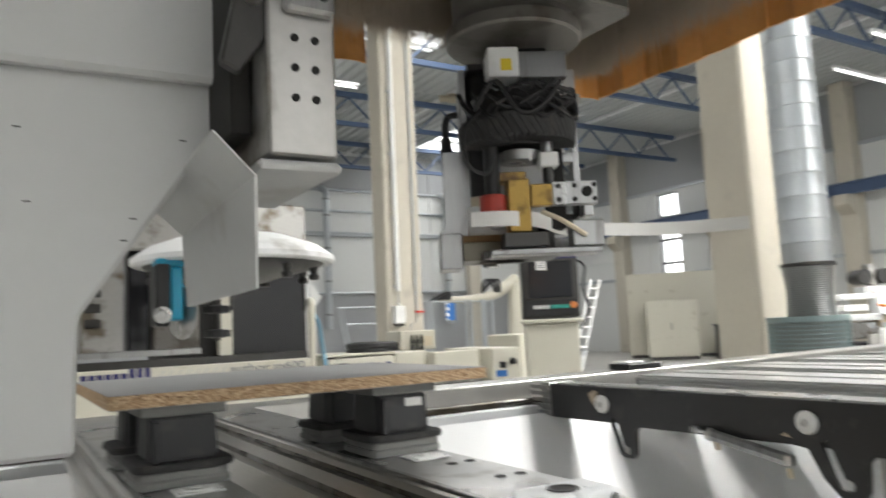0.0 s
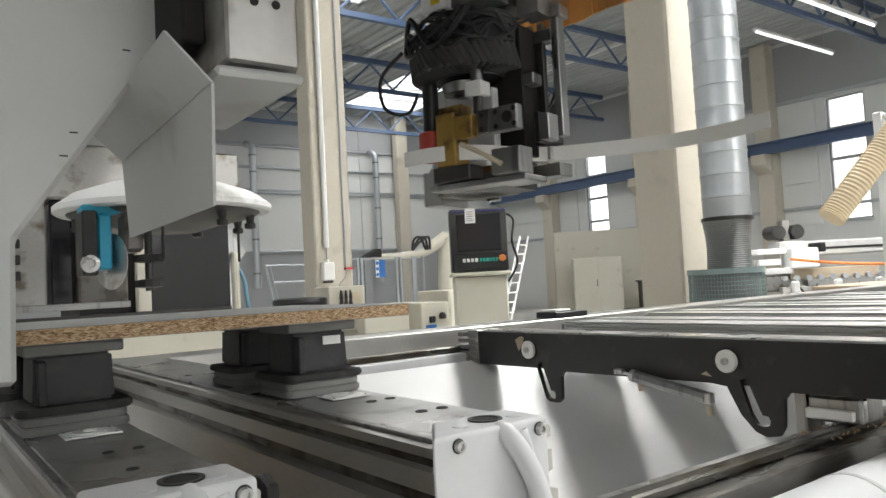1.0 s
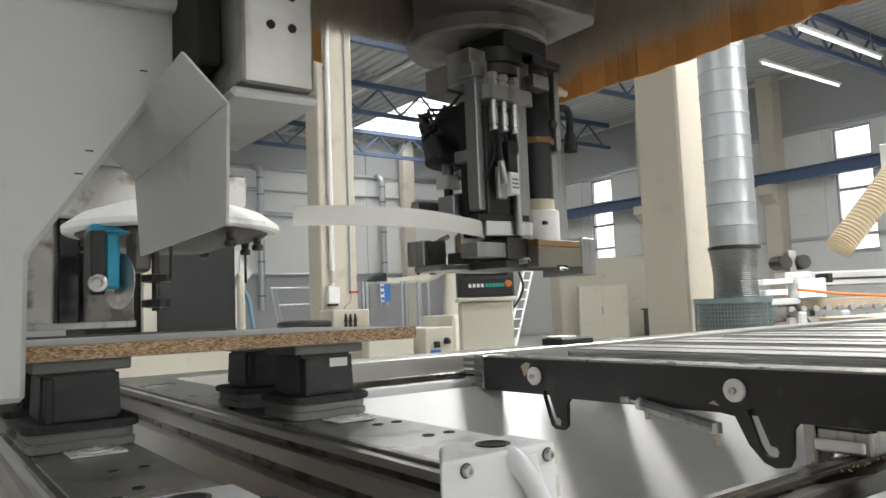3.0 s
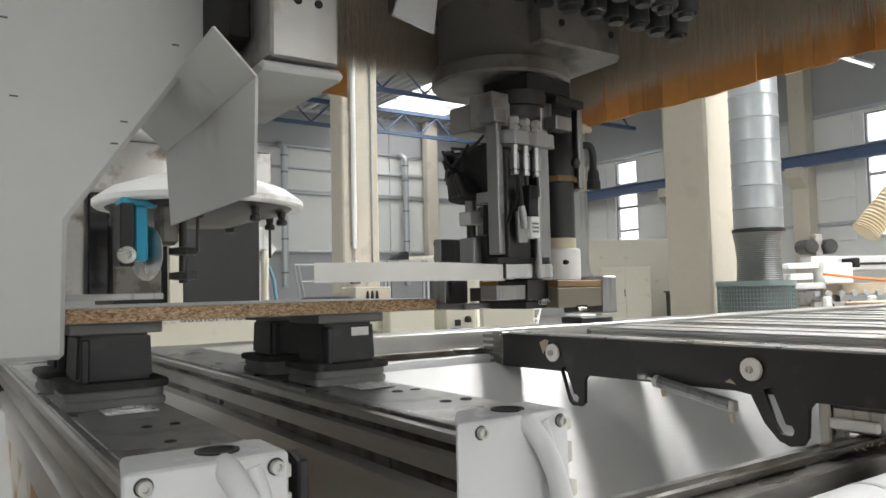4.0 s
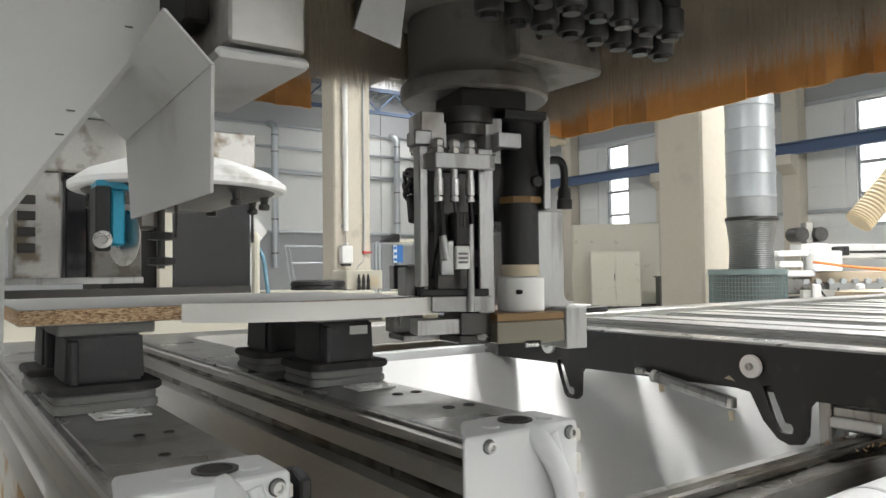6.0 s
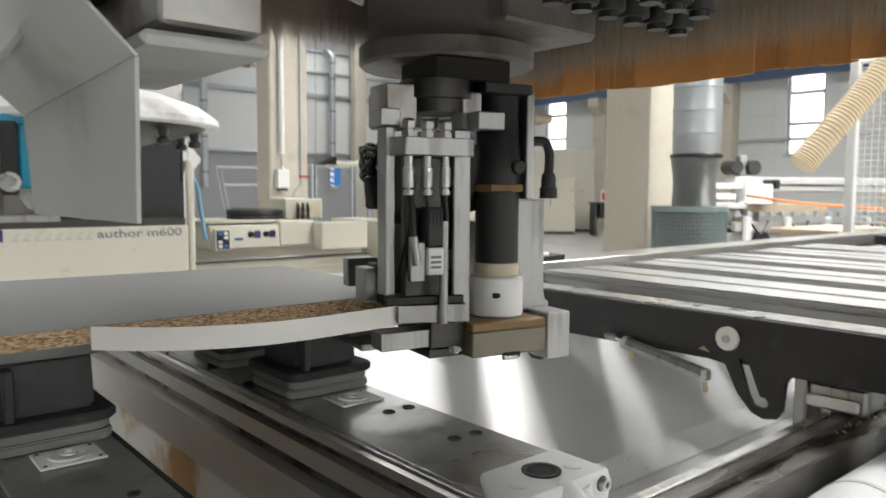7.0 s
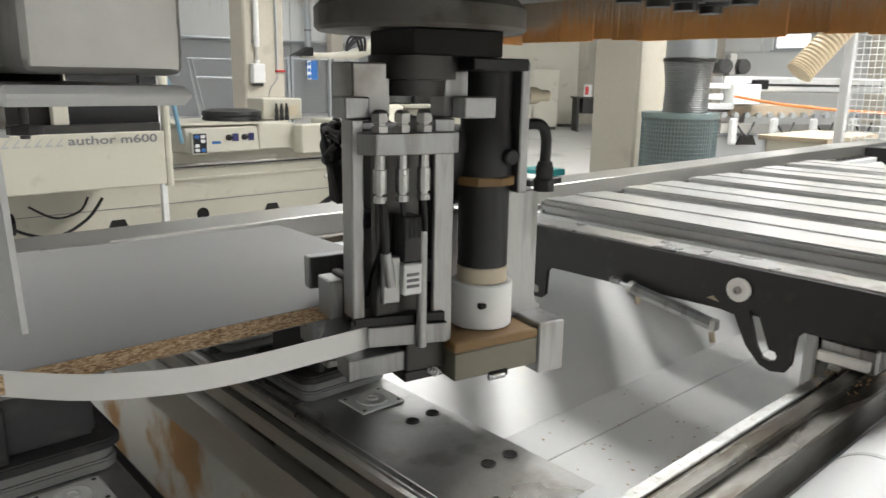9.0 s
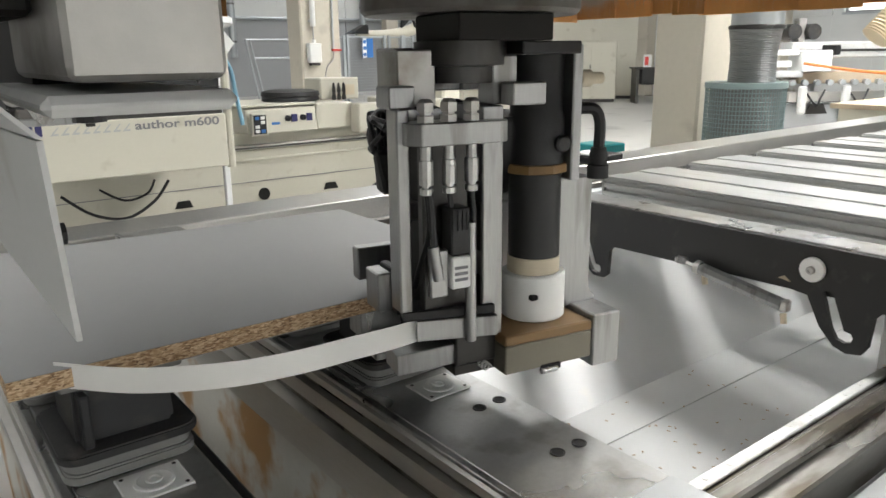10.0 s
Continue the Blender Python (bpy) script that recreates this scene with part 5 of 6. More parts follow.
# ---- cream boring machine behind ----
am = thing("boring_machine", "cream panel-boring machine with grey lettering", "machine", at=pose(1.645, 5.03, 0))
part("cover", box(-1.9, 0.0, 0.0, 0.03, 0.567, 0.905, 0.006), "cream", am, "cream front cover")
part("cover_lip", box(-1.9, -0.005, 0.031, 0.06, 0.86, 0.955, 0.004), "steel_dark", am)
part("window", box(-0.53, 0.0, 0.065, 0.08, 0.9, 1.62, 0.002), "smoke_glass", am, "smoked black window")
part("window_post", tube([(0.035, 0.05, 0.55), (0.035, 0.05, 0.9), (0.035, 0.05, 1.20), (0.06, 0.12, 1.30), (0.10, 0.3, 1.33)], 0.028, 10), "cream", am, smooth=True)
part("side_panel", box(-0.62, -0.532, 0.05, 0.11, 0.91, 1.66, 0.006), "cream", am)
# black filler box: its colour takes the place of shade inside
part("inner", box(-0.95, -0.01, 0.12, 0.8, 0.6, 1.6), "dark_gap", am, "black box painted as the shaded interior")
part("bed", box(-2.6, 2.05, 0.87, 1.75, 0.0, 0.545, 0.01), "cream", am, "cream machine bed")
part("bed_rail", box(0.02, 2.02, 0.845, 0.96, 0.5455, 0.575, 0.003), "alu", am)
part("rail_groove", box(0.02, 2.02, 0.838, 0.8445, 0.552, 0.566, 0.002), "steel_dark", am)
part("bed_step", box(0.28, 2.02, 0.97, 1.7, 0.5455, 0.66, 0.006), "cream", am)
part("console", prism([(0.84, 0.66), (0.87, 0.85), (1.30, 0.862), (1.30, 0.66)], 0.50, 1.11, "x", 0.006), "cream", am, "cream console with switches")
part("console_lid", box(0.46, 1.14, 0.90, 1.6, 0.8635, 0.885, 0.004), "cream", am)
part("key_field", box(0.52, 0.655, 0.80, 0.836, 0.65, 0.825, 0.006), "cream", am)
part("key_plate", box(0.535, 0.64, 0.794, 0.7995, 0.665, 0.812, 0.002), "black_plastic", am)
for i, j, mt in ((0, 0, "white_plastic"), (1, 0, "sign_blue"), (0, 1, "white_plastic"), (1, 2, "white_plastic"), (0, 3, "sign_blue"), (1, 3, "white_plastic")):
    part("key", box(0.545 + i * 0.047, 0.58 + i * 0.047, 0.788, 0.7935, 0.675 + j * 0.034, 0.70 + j * 0.034, 0.002), mt, am)
for xx in (0.85, 0.985):
    s = part("switch", lathe([(0.024, 0.0), (0.024, 0.02), (0.013, 0.022), (0.013, 0.04)], 16), "black_plastic", am, smooth=True)
    s.matrix_basis = pose(xx, 0.855, 0.77, 90)
    part("switch_plate", box(xx + 0.035, xx + 0.085, 0.846, 0.8555, 0.74, 0.80), "text_blue", am)
part("maker_plate", box(0.71, 0.78, 0.847, 0.853, 0.725, 0.745), "sign_blue", am)
part("cabinet", box(1.12, 1.46, 0.86, 1.6, 0.6605, 0.872, 0.01), "cream", am)
part("front_box", box(1.44, 1.92, 0.72, 0.8595, 0.62, 0.86, 0.01), "cream", am)
part("mat", lathe([(0.235, 0.885), (0.245, 0.892), (0.238, 0.92), (0.248, 0.93), (0.24, 0.962), (0.19, 0.975)], 28, (1.06, 1.2)), "black_plastic", am, "black folded rubber mat", True)
part("small_box", box(1.35, 1.74, 1.2, 1.5, 0.873, 1.06, 0.01), "cream", am)
for i in range(3):
    part("pin", lathe([(0.014, 0.873), (0.022, 0.885), (0.012, 0.93), (0.018, 0.95), (0.008, 1.02)], 10, (1.46 + i * 0.05, 1.16)), "steel_dark", am, smooth=True)
part("paper", box(1.60, 1.69, 1.192, 1.1995, 0.91, 1.0), "beige_plastic", am)
part("end_panel", box(2.07, 2.4, 0.75, 1.6, 0.0, 0.86, 0.01), "cream", am)
part("end_switch", box(2.16, 2.22, 0.72, 0.7495, 0.67, 0.73, 0.006), "black_plastic", am)
part("end_knob", lathe([(0.03, 0.70), (0.035, 0.71), (0.035, 0.74), (0.02, 0.76)], 16, (2.30, 0.72)), "steel_dark", am, smooth=True)
part("end_plate", box(2.12, 2.24, 0.743, 0.7495, 0.59, 0.65), "sign_blue", am)
part("hose", tube([(2.05, 0.80, 0.30), (1.95, 0.74, 0.34), (1.8, 0.72, 0.27), (1.6, 0.72, 0.16), (1.3, 0.72, 0.0)], 0.025, 10), "black_plastic", am, smooth=True)
part("tap", cyl((1.78, 0.869, 0.40), (1.86, 0.78, 0.40), 0.022, n=12), "white_plastic", am, smooth=True)
part("tap_pipe", cyl((1.72, 0.82, 0.40), (1.92, 0.82, 0.40), 0.014, n=10), "white_plastic", am, smooth=True)
part("bed_seam", box(-1.8, 1.9, 0.864, 0.8695, 0.285, 0.290), "text_grey", am)
part("bed_rib", box(0.02, 2.0, 0.85, 0.8695, 0.455, 0.475, 0.004), "cream", am)
part("loose_cable", tube([(-0.95, 0.4, 0.42), (-0.80, 0.3, 0.30), (-0.60, 0.3, 0.25), (-0.40, 0.35, 0.33), (-0.28, 0.4, 0.45)], 0.010, 8), "black_plastic", am, smooth=True)
part("loose_cable", tube([(-0.70, 0.5, 0.42), (-0.55, 0.5, 0.33), (-0.40, 0.5, 0.36), (-0.34, 0.5, 0.45)], 0.008, 8), "black_plastic", am, smooth=True)
for xx in (-0.04, 1.22):
    part("slot", prism([(xx - 0.07, 0.15), (xx + 0.07, 0.15), (xx + 0.045, 0.205), (xx - 0.045, 0.205)], 0.862, 0.8695, "y"), "dark_gap", am)
s = part("round_hole", lathe([(0.05, 0.0), (0.05, 0.006)], 24), "dark_gap", am)
s.matrix_basis = pose(0.61, 0.869, 0.18, 90)


def lettering(text, x0, x1, y, z0, z1, mat, parent):
    """Raised lettering that fills a given width and height on an upright face."""
    curve = bpy.data.curves.new("lettering", "FONT")
    curve.body, curve.extrude, curve.offset = text, 0.01, 0.018
    tmp = new("lettering", curve)
    bpy.context.view_layer.update()
    me = bpy.data.meshes.new_from_object(tmp.evaluated_get(bpy.context.evaluated_depsgraph_get()))
    bpy.data.objects.remove(tmp)
    co = [v.co.copy() for v in me.vertices]
    a0, a1 = min(c.x for c in co), max(c.x for c in co)
    b0, b1 = min(c.y for c in co), max(c.y for c in co)
    for v in me.vertices:
        v.co = (x0 + (v.co.x - a0) / (a1 - a0) * (x1 - x0), y - v.co.z * 0.1, z0 + (v.co.y - b0) / (b1 - b0) * (z1 - z0))
    me.materials.clear()
    me.materials.append(M[mat])
    ob = new("lettering", me)
    ob.parent = parent
    return ob


lettering("author m600", -0.565, -0.045, -0.0016, 0.838, 0.89, "text_grey", am)
# row of arrows, and the maker's mark as plain bars
for i in range(8):
    x0 = -1.03 + i * 0.056
    part("arrow", prism([(x0, 0.834), (x0 + 0.042, 0.834), (x0 + 0.046, 0.845), (x0 + 0.02, 0.845), (x0 + 0.05, 0.88), (x0 + 0.042, 0.88)], -0.003, -0.0004, "y"), "text_pale", am)
for i in range(9):
    part("mark_bar", box(-1.47 + i * 0.046, -1.435 + i * 0.046, -0.003, -0.0004, 0.835, 0.905 if i > 5 else 0.88), "text_blue", am)

# tool carousel with its white canopy
tc_ = thing("tool_carousel", "tool carousel under a white domed canopy", "tool carousel", at=pose(0.645, 3.05, 0))
part("canopy", lathe([(0.395, 1.36), (0.405, 1.368), (0.405, 1.388), (0.34, 1.435), (0.21, 1.48), (0.06, 1.495)], 48), "white_paint", tc_, "white domed canopy", True)
part("disc", lathe([(0.12, 1.29), (0.20, 1.315), (0.34, 1.345), (0.36, 1.36)], 40), "steel_dark", tc_, smooth=True)
part("column", cyl((0, 0, 1.495), (0, 0, 2.21), 0.07, n=20), "steel_block", tc_, smooth=True)
for i in range(9):
    a = 2 * math.pi * i / 9 + 0.2
    px0, py0 = 0.32 * math.cos(a), 0.32 * math.sin(a)
    holder = part("tool_holder", lathe([(0.016, 1.29), (0.022, 1.294), (0.022, 1.31), (0.014, 1.318), (0.02, 1.35)], 16, (px0, py0)), "steel_dark", tc_, smooth=True)
    if i % 3 == 0:
        part("bit", cyl((px0, py0, 1.17), (px0, py0, 1.29), 0.006, n=8), "steel_dark", tc_, smooth=True)
sw = part("saw_unit", box(-0.005, 0.042, -0.055, 0.055, 1.14, 1.335, 0.008), "blue", tc_, "bright blue saw unit")
sw.matrix_basis = pose(-0.30, -0.19, 0)
part("dark_side", box(-0.055, -0.0055, -0.065, 0.06, 1.12, 1.345, 0.006), "black_plastic", sw)
part("mount", box(-0.05, 0.075, -0.05, 0.05, 1.336, 1.366, 0.004), "blue", sw)
part("motor_body", box(0.085, 0.15, -0.05, 0.06, 1.20, 1.36, 0.012), "turret", sw, "grey cast motor body")
s = part("saw_blade", lathe([(0.098, 0.0), (0.10, 0.001), (0.10, 0.003), (0.02, 0.004)], 28), "steel", sw, "toothed steel saw blade", True)
s.matrix_basis = pose(0.046, 0.0, 1.17, 0, 90, 20)
for k in range(28):
    a = 2 * math.pi * k / 28
    tooth = part("tooth", prism([(-0.006, 0.0), (0.006, 0.0), (0.004, 0.010)], 0.0, 0.003, "y"), "steel", s)
    tooth.matrix_basis = Matrix.Rotation(a, 4, "Z") @ pose(0.099, 0, 0.0005, 90, 0, -90)
s = part("nut", lathe([(0.030, 0), (0.030, 0.02), (0.016, 0.021), (0.015, 0.004)], 20), "steel", sw, smooth=True)
s.matrix_basis = pose(-0.035, -0.066, 1.16, 90)
ta = part("twin_cutter", cyl((0, 0, 1.06), (0, 0, 1.376), 0.014, n=12), "steel_dark", tc_, "dark twin cutter", True)
ta.matrix_basis = pose(-0.135, -0.23, 0)
for z in (1.07, 1.16):
    part("cutter", lathe([(0.02, z), (0.05, z + 0.004), (0.05, z + 0.028), (0.02, z + 0.032)], 12), "black_plastic", ta)
gs = thing("gantry_housing", "dull grey machine housing behind the carousel", "machine housing", at=pose(0.45, 3.7, 0))
part("upper", box(-0.9, 0.75, 0.0, 0.4, 1.50, 1.75, 0.01), "steel_block", gs)
part("hanger", box(-0.1, 0.3, -0.19, 0.25, 1.7505, 2.205, 0.01), "grey_paint", gs)
part("panel", box(-0.32, -0.14, 0.02, 0.3, 1.0, 1.4995, 0.008), "steel_block", gs, "dull steel panel")
part("window", box(-0.12, -0.03, 0.03, 0.3, 1.02, 1.4995, 0.008), "smoke_glass", gs)
part("clear_guard", box(-0.01, 0.20, 0.02, 0.25, 1.02, 1.4995, 0.008), "turret", gs)
for k in range(4):
    part("slot_bar", box(-0.31, -0.24, 0.005, 0.0195, 1.14 + k * 0.07, 1.18 + k * 0.07, 0.003), "steel_dark", gs)
part("sill", box(-0.42, 0.2, -0.02, 0.018, 1.0, 1.03, 0.004), "alu_mill", gs)
pp = thing("white_post", "white post with a blue tube and a paper sheet", "post", at=pose(1.68, 5.2, 0))
part("post", box(-0.005, 0.035, 0, 0.04, 0.0, 1.5, 0.005), "white_paint", pp)
part("paper", prism([(0.036, 1.16), (0.05, 1.24), (0.13, 1.34), (0.05, 1.44), (0.036, 1.44)], -0.01, -0.006, "y"), "white_plastic", pp)
part("tube", tube([(0.40, 0.6, 0.75), (0.36, 0.6, 1.0), (0.33, 0.6, 1.18), (0.22, 0.6, 1.33), (0.1, 0.6, 1.42)], 0.016, 10), "pale_blue", pp, smooth=True)

# ---- cages, cabinets and machines in the hall ----


def mesh_panel(x0, y0, x1, y1, z0, z1, label, mat="white_paint", step=0.05, frame_r=0.03, group="", wire=0.0035):
    f = thing("fence_panel", label, "fence", group)
    d = Vector((x1 - x0, y1 - y0, 0))
    for p in ((x0, y0), (x1, y1)):
        part("post", box(p[0] - frame_r, p[0] + frame_r, p[1] - frame_r, p[1] + frame_r, 0.0, z1 + 0.03, 0.004), mat, f)
    for z in (z0, z1):
        part("rail", cyl((x0, y0, z), (x1, y1, z), frame_r * 0.6, n=6), mat, f)
    b = bmesh.new()
    n = int(d.length / step)
    for i in range(1, n):
        p = Vector((x0, y0, 0)) + d * i / n
        add_cyl(b, (p.x, p.y, z0), (p.x, p.y, z1), wire, n=4, caps=False)
    k = int((z1 - z0) / step)
    for i in range(1, k):
        z = z0 + (z1 - z0) * i / k
        add_cyl(b, (x0, y0, z), (x1, y1, z), wire, n=4, caps=False)
    part("wire_mesh", b, mat, f)
    return f


mesh_panel(5.7, 2.5, 5.7, 1.55, 0.15, 2.1, "white framed wire-mesh fence panel", step=0.045)
mesh_panel(5.7, 1.49, 5.7, 0.5, 0.15, 2.1, "white framed wire-mesh fence panel", step=0.045)
solo("bench_edge", box(5.2, 5.55, 0.4, 2.3, 0.0, 0.86, 0.01), "black_plastic", "long black bench top before the fence", "bench")
for x0, x1 in ((5.46, 6.05), (6.12, 6.83), (6.92, 7.18), (7.22, 7.40)):
    mesh_panel(x0, 11.0, x1, 11.0, 0.25, 1.52, "grey framed mesh cage panel", "galv", 0.045, 0.022, "cage panels", 0.002)
sg = thing("cage_sign", "blue safety sign with white symbols", "sign")
part("plate", box(6.37, 6.57, 10.95, 10.97, 1.20, 1.50), "sign_blue", sg)
part("white_field", box(6.37, 6.44, 10.943, 10.9495, 1.20, 1.50), "white_plastic", sg)
for i in range(3):
    s = part("symbol", lathe([(0.03, 0), (0.03, 0.003)], 16), "sign_blue", sg)
    s.matrix_basis = pose(6.405, 10.9425, 1.25 + i * 0.1, 90)
fr_ = thing("grey_trestle", "grey tubular trestle with a slanted leg", "trestle")
for x0, z0, x1, z1 in ((4.83, 1.50, 5.10, 0.0), (4.90, 1.50, 5.20, 0.0), (4.95, 1.21, 5.75, 1.21), (4.83, 1.50, 5.75, 1.50), (5.75, 1.52, 5.75, 0.0)):
    part("bar", cyl((x0, 12.0, z0), (x1, 12.0, z1), 0.02, n=8), "galv", fr_, smooth=True)


def cabinet(x, y, w, d, h, label, mat="cream", turn=0):
    c = thing("cabinet", label, "cabinet", "hall cabinets", at=pose(x, y, 0, 0, 0, turn))
    part("body", box(0, w, 0, d, 0.08, h, 0.012), mat, c)
    part("plinth", box(0.03, w - 0.03, 0.03, d - 0.03, 0, 0.0795), "steel_dark", c)
    part("door", box(0.02, w / 2 - 0.005, -0.015, -0.0005, 0.12, h - 0.04, 0.004), mat, c)
    part("door", box(w / 2 + 0.005, w - 0.02, -0.015, -0.0005, 0.12, h - 0.04, 0.004), mat, c)
    part("handle", box(w / 2 - 0.04, w / 2 - 0.02, -0.03, -0.0155, h * 0.5, h * 0.62, 0.003), "black_plastic", c)
    return c


cabinet(14.65, 14.9, 2.35, 0.8, 2.3, "tall cream machine cabinet by the column", "cream", -45)
cabinet(14.0, 13.6, 1.25, 0.8, 1.5, "smaller cream cabinet before a taller one", "cream", -45)
cabinet(5.4, 7.6, 0.6, 0.7, 0.95, "low cream machine unit")
rb_ = thing("robot_arm", "pale robot arm resting behind the cage", "robot")
part("arm", tube([(6.9, 12.0, 1.62), (7.5, 12.0, 1.60), (8.1, 12.0, 1.68), (8.7, 12.0, 1.98)], lambda u: 0.05 + 0.08 * u, 14), "cream", rb_, smooth=True)
part("base", cyl((8.75, 12.0, 0), (8.75, 12.0, 1.95), 0.3, 0.2, 20), "cream", rb_, smooth=True)
part("gripper", prism([(6.72, 1.60), (7.1, 1.60), (7.1, 1.74), (7.05, 1.76)], 11.9, 12.1, "y", 0.006), "black_plastic", rb_)
part("tool", box(5.7, 6.1, 11.9, 12.1, 1.56, 1.66, 0.02), "steel_dark", rb_)
for i in range(3):
    part("hose", tube([(7.8, 11.9, 1.72), (7.85 + 0.1 * i, 11.9, 1.92), (8.0 + 0.1 * i, 11.9, 1.96), (8.12 + 0.05 * i, 11.9, 1.72)], 0.025, 8), "black_plastic", rb_, smooth=True)
ld = thing("ladder", "white step ladder leaning by a machine", "ladder", at=pose(6.45, 8.0, 0))
for dx in (0, 0.17):
    part("rail", cyl((dx, 0, 0), (dx + 0.88, 0.3, 1.68), 0.018, n=8), "white_paint", ld)
for i in range(11):
    u = (i + 1) / 12
    part("rung", box(0.88 * u, 0.17 + 0.88 * u, 0.3 * u - 0.03, 0.3 * u + 0.03, 1.68 * u, 1.68 * u + 0.022), "white_paint", ld)


def conveyor_machine(x, y, length, turn, label):
    """Low bed with clamps, cables and rollers; a carriage cluster and a long guide beam over it."""
    c = thing("processing_line", label, "machine", "processing lines", at=pose(x, y, 0, 0, 0, turn))
    part("bed", box(0, length, 0, 0.8, 0.30, 0.62, 0.02), "wall_grey", c)
    for i in range(int(length / 0.9)):
        part("leg", box(0.1 + i * 0.9, 0.25 + i * 0.9, 0.05, 0.75, 0, 0.2995), "cream", c)
    part("rail", box(0, length, -0.08, -0.001, 0.64, 0.76, 0.006), "alu", c)
    part("belt", box(0, length, 0.1, 0.6, 0.6205, 0.66, 0.006), "black_plastic", c)
    for i in range(int(length / 0.55)):
        part("clamp", box(0.1 + i * 0.55, 0.20 + i * 0.55, -0.15, -0.0805, 0.50, 0.83, 0.02), "cover_paint", c)
        part("foot", prism([(0.22 + i * 0.55, 0.50), (0.50 + i * 0.55, 0.50), (0.44 + i * 0.55, 0.62), (0.28 + i * 0.55, 0.62)], -0.1, -0.0805, "y"), "dark_gap", c)
        part("cable", tube([(0.2 + i * 0.55, -0.1, 0.76), (0.3 + i * 0.55, -0.18, 0.6), (0.34 + i * 0.55, -0.18, 0.68), (0.44 + i * 0.55, -0.1, 0.78)], 0.012, 6), "black_plastic", c, smooth=True)
    for i in range(int(length / 0.16)):
        part("roller", cyl((0.1 + i * 0.16, 0.02, 0.86), (0.16 + i * 0.16, 0.16, 0.86), 0.035, n=10), "galv", c, smooth=True)
    part("offcut", box(0.3, 1.5, 0.25, 0.6, 0.84, 0.98, 0.01), "chip_face", c, "brown board on the bed")
    part("beam", box(0.5, length, 0.6, 0.8, 1.14, 1.34, 0.02), "cover_paint", c)
    part("beam_groove", box(0.5, length, 0.592, 0.5995, 1.22, 1.25), "steel_dark", c)
    part("beam_post", box(length - 0.3, length - 0.1, 0.62, 0.78, 0.62, 1.1395), "cover_paint", c)
    part("beam_post", box(0.6, 0.75, 0.62, 0.78, 0.62, 1.1395), "cover_paint", c)
    for x0, x1, y0, z0, z1, mt in ((-0.15, 0.25, 0.2, 1.18, 1.25, "white_paint"), (-0.1, 0.2, 0.25, 1.04, 1.12, "white_paint"), (-0.15, 0.3, 0.15, 0.92, 1.0, "cover_paint"), (0.26, 0.62, 0.1, 0.99, 1.24, "white_paint"),
                                   (0.2, 0.55, 0.3, 1.245, 1.34, "cover_paint"), (0.64, 0.72, 0.1, 1.18, 1.30, "black_plastic"), (0.0, 0.5, 0.3, 0.70, 0.9, "steel_block")):
        part("carriage_block", box(x0, x1, y0, y0 + 0.28, z0, z1, 0.012), mt, c)
    for k in range(2):
        part("motor", cyl((0.22 + k * 0.25, 0.3, 1.46), (0.22 + k * 0.25, 0.55, 1.46), 0.095, n=16), "steel_dark", c, smooth=True)
        part("motor_ring", lathe([(0.06, 0), (0.085, 0.004), (0.085, 0.012)], 16), "rubber", c).matrix_basis = pose(0.22 + k * 0.25, 0.297, 1.46, 90)
    part("motor_block", box(0.30, 0.40, 0.36, 0.5, 1.342, 1.62, 0.01), "steel_block", c)
    return c


conveyor_machine(8.9, 2.6, 5.0, 4, "white and cream processing line with rollers")
conveyor_machine(8.6, 5.0, 5.0, -32, "white and cream processing line with rollers")
tb = solo("work_table", box(5.9, 7.0, 2.65, 3.2, 0.80, 0.84, 0.004), "chip_face", "brown board-topped table beside the fence", "table")
part("leg", box(5.95, 6.95, 2.7, 3.15, 0.0, 0.7995), "cream", tb)
oc = solo("orange_hose", tube([(8.3, 4.66, 1.10), (8.4, 4.1, 1.02), (8.6, 3.4, 0.97), (8.85, 2.75, 0.95)], 0.017, 8), "orange", "orange air hose strung across a machine", "hose", smooth=True)
hz = thing("suction_hose", "ivory spiral suction hose hanging from above", "hose")
hp = [(4.67, 2.41, 1.32), (4.89, 2.245, 1.64), (5.11, 2.08, 1.97), (5.38, 1.86, 2.45), (5.45, 1.8, 3.2), (5.45, 1.8, 4.6), (5.45, 1.8, 6.75)]
part("hose", tube(hp, lambda u: 0.084 + 0.003 * math.cos(u * 640), 16, 110), "hose", hz, smooth=True)
pk = thing("wooden_pallet", "small pallet of board offcuts on the floor", "pallet", at=pose(9.6, 6.4, 0))
for i in range(4):
    part("slat", box(0, 1.2, i * 0.28, i * 0.28 + 0.14, 0.12, 0.145), "chip_face", pk)
for i in range(3):
    part("block", box(0.05 + i * 0.5, 0.15 + i * 0.5, 0, 1.0, 0.0, 0.1195), "chip_face", pk)
wb = thing("work_bench", "grey bench with clutter and a red sign", "bench", at=pose(14.7, 12.0, 0, 0, 0, -40))
part("top", box(0, 1.6, 0, 0.7, 0.82, 0.86, 0.005), "steel_dark", wb)
for dx in (0.05, 1.5):
    part("leg", box(dx, dx + 0.06, 0.05, 0.65, 0, 0.8195), "steel_dark", wb)
part("drawer", box(0.2, 1.4, 0.1, 0.6, 0.45, 0.8195), "rubber", wb)
rs = thing("red_sign", "red and white sign standing on the bench", "sign", at=pose(15.0, 12.0, 0.8602, 0, 0, -40))
part("plate", box(0, 0.2, 0, 0.01, 0, 0.3), "white_plastic", rs)
part("stripe", box(0.03, 0.12, -0.004, -0.0005, 0.05, 0.25), "red_thing", rs)
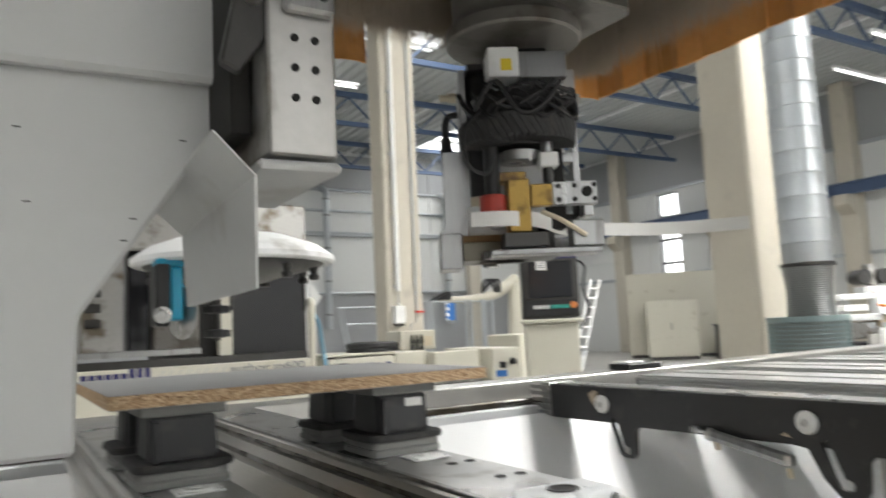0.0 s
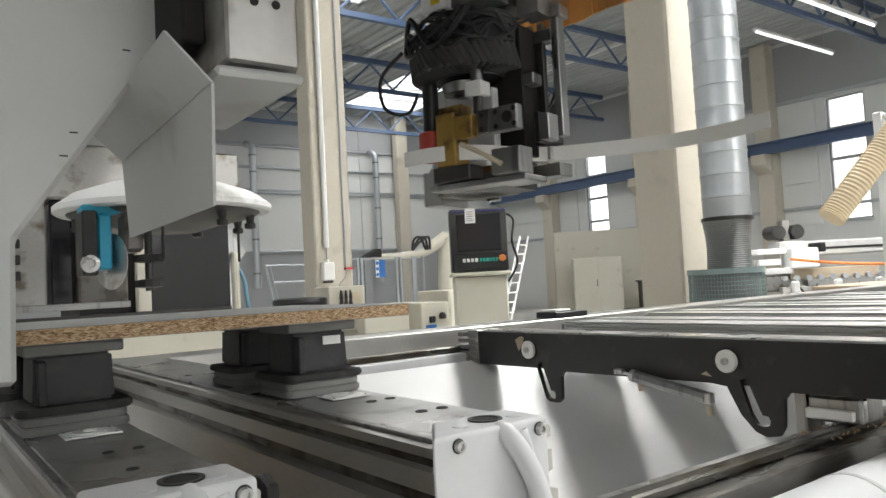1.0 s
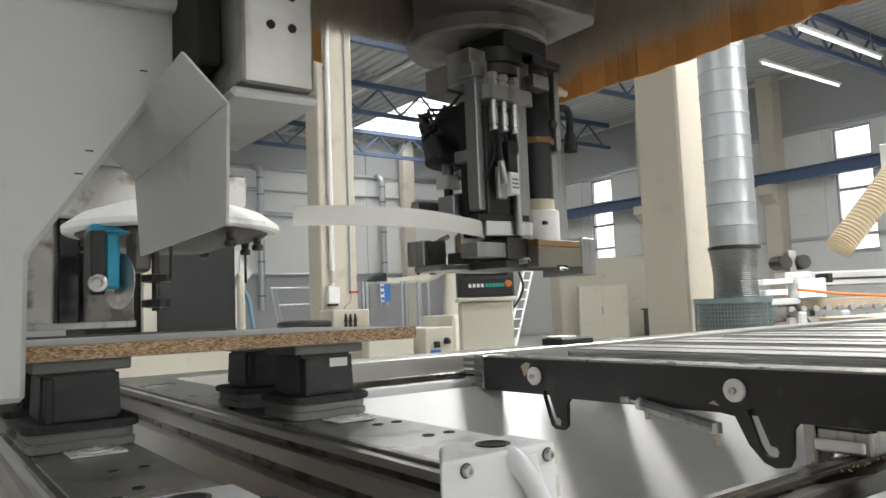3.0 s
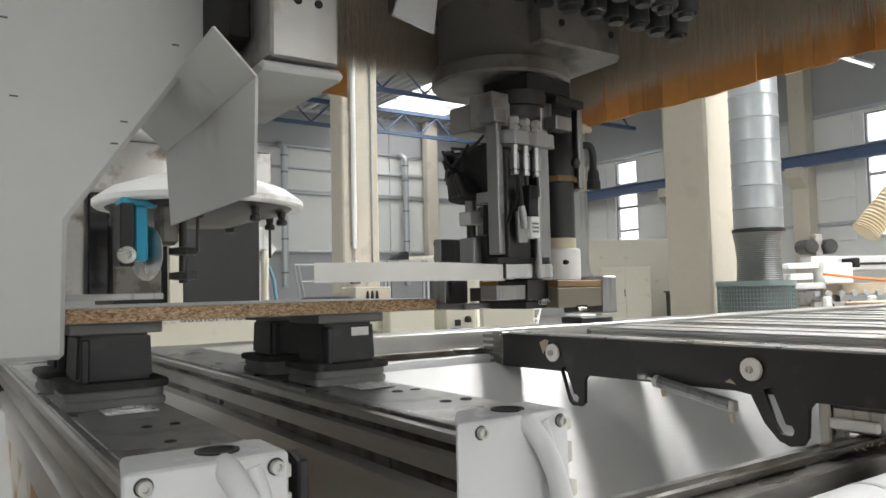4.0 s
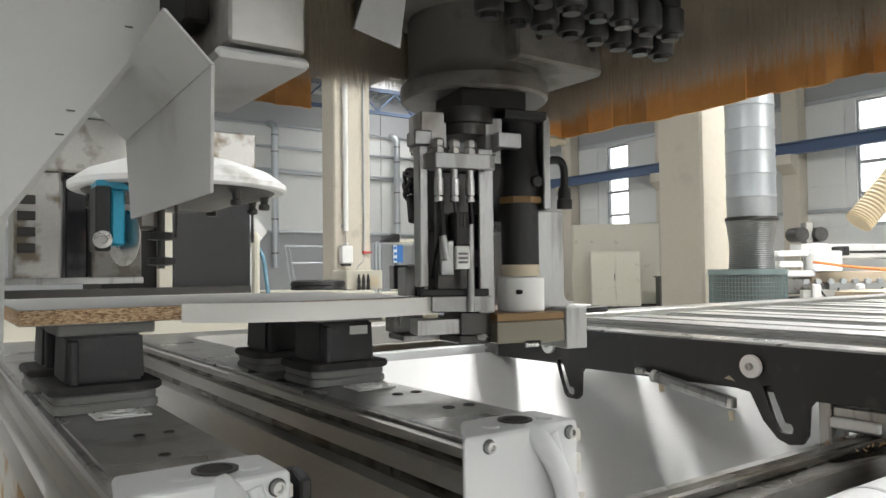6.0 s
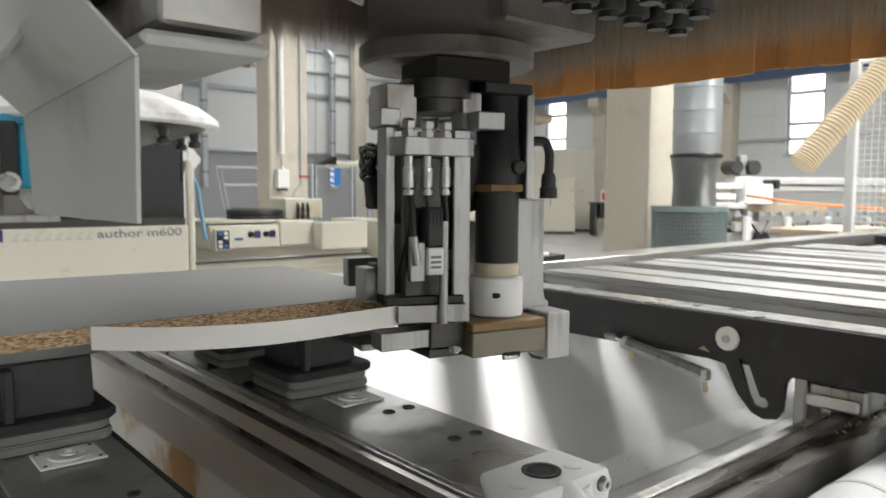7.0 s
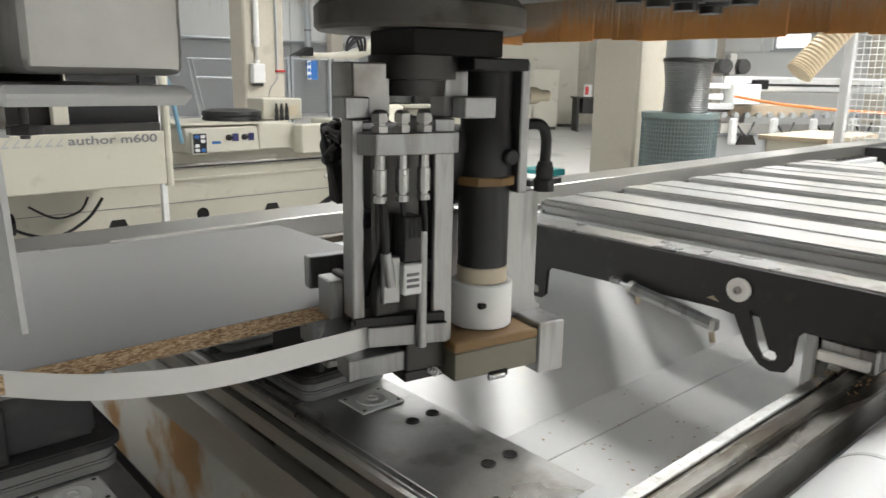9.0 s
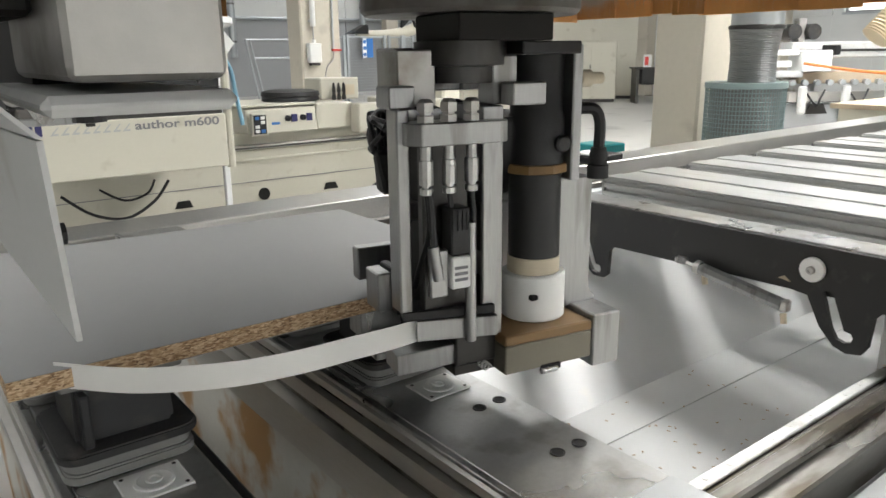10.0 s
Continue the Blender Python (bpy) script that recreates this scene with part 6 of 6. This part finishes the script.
tl = solo("teal_crate", box(4.6, 4.92, 4.42, 4.72, 0.0, 0.50, 0.01), "teal", "teal plastic crate behind the bed", "crate")


# ---- what moves ----
def motions():
    gantry = [(0, -0.065), (0.2, -0.027), (0.4, 0.0), (1.0, 0.0), (2.0, 0.0), (3.3, 0.0), (4.5, 0.0), (5.0, -0.004), (5.5, -0.022), (5.7, -0.030), (6.8, -0.072), (7.0, -0.078), (7.5, -0.098), (8.0, -0.116), (8.5, -0.133), (9.0, -0.145), (9.5, -0.155), (10.0, -0.162)]
    walk(su, [(t, pose(dx, 0, 0)) for t, dx in gantry])
    walk(tc_, [(t, pose(0.645 + dx, 3.05, 0)) for t, dx in gantry])
    walk(gs, [(t, pose(0.45 + dx, 3.7, 0)) for t, dx in gantry])
    hood = [(0, -0.05, 0.242), (0.2, -0.022, 0.242), (0.4, 0.0, 0.242), (1.0, 0.0, 0.242), (2.0, 0.0, 0.242), (2.2, 0.0, 0.23), (3.3, 0.0, 0.116), (3.5, 0.0, 0.094), (4.0, 0.0, 0.046), (4.5, -0.003, 0.0),
            (5.0, -0.015, 0.0), (5.5, -0.040, 0.0), (5.7, -0.050, 0.0), (6.8, -0.105, 0.0), (7.0, -0.112, 0.0), (7.5, -0.135, 0.0), (8.0, -0.158, 0.0), (8.5, -0.178, 0.0), (9.0, -0.194, 0.0), (9.5, -0.208, 0.0), (10.0, -0.215, 0.0)]
    walk(dh, [(t, pose(dx, 0, dz)) for t, dx, dz in hood])
    head = [(0, -0.04, 0.242, 152), (0.2, -0.006, 0.242, 151), (0.5, 0.026, 0.242, 144), (0.8, 0.028, 0.242, 128), (1.0, 0.028, 0.242, 108), (1.2, 0.028, 0.242, 79), (1.4, 0.028, 0.242, 51), (1.6, 0.028, 0.242, 31), (1.8, 0.028, 0.242, 20), (2.0, 0.03, 0.242, 14), (2.2, 0.028, 0.23, 11),
            (3.3, 0.03, 0.116, 8), (3.5, 0.03, 0.094, 8), (4.0, 0.03, 0.046, 7), (4.5, 0.03, 0.0, 6), (4.8, 0.012, 0.0, -10), (5.0, -0.004, 0.0, -14), (5.5, -0.027, 0.0, -14.5), (5.7, -0.039, 0.0, -13.5), (6.8, -0.097, 0.0, -11.5), (7.0, -0.105, 0.0, -11.5), (7.5, -0.126, 0.0, -11), (8.0, -0.147, 0.0, -11),
            (8.5, -0.165, 0.0, -11), (9.0, -0.181, 0.0, -11), (9.5, -0.195, 0.0, -11), (10.0, -0.205, 0.0, -11)]
    bend = [(0, 11), (5.5, 11), (7.0, 7), (7.5, 5.5), (8.0, 4), (8.5, 3), (9.0, 1.7), (10.0, 0)]
    walk(strip, [(t, pose(*BASE, 0, 0, 0, a)) for t, a in bend])
    walk(hd, [(t, pose(AX + dx, AY, dz, 0, 0, a)) for t, dx, dz, a in head])


motions()
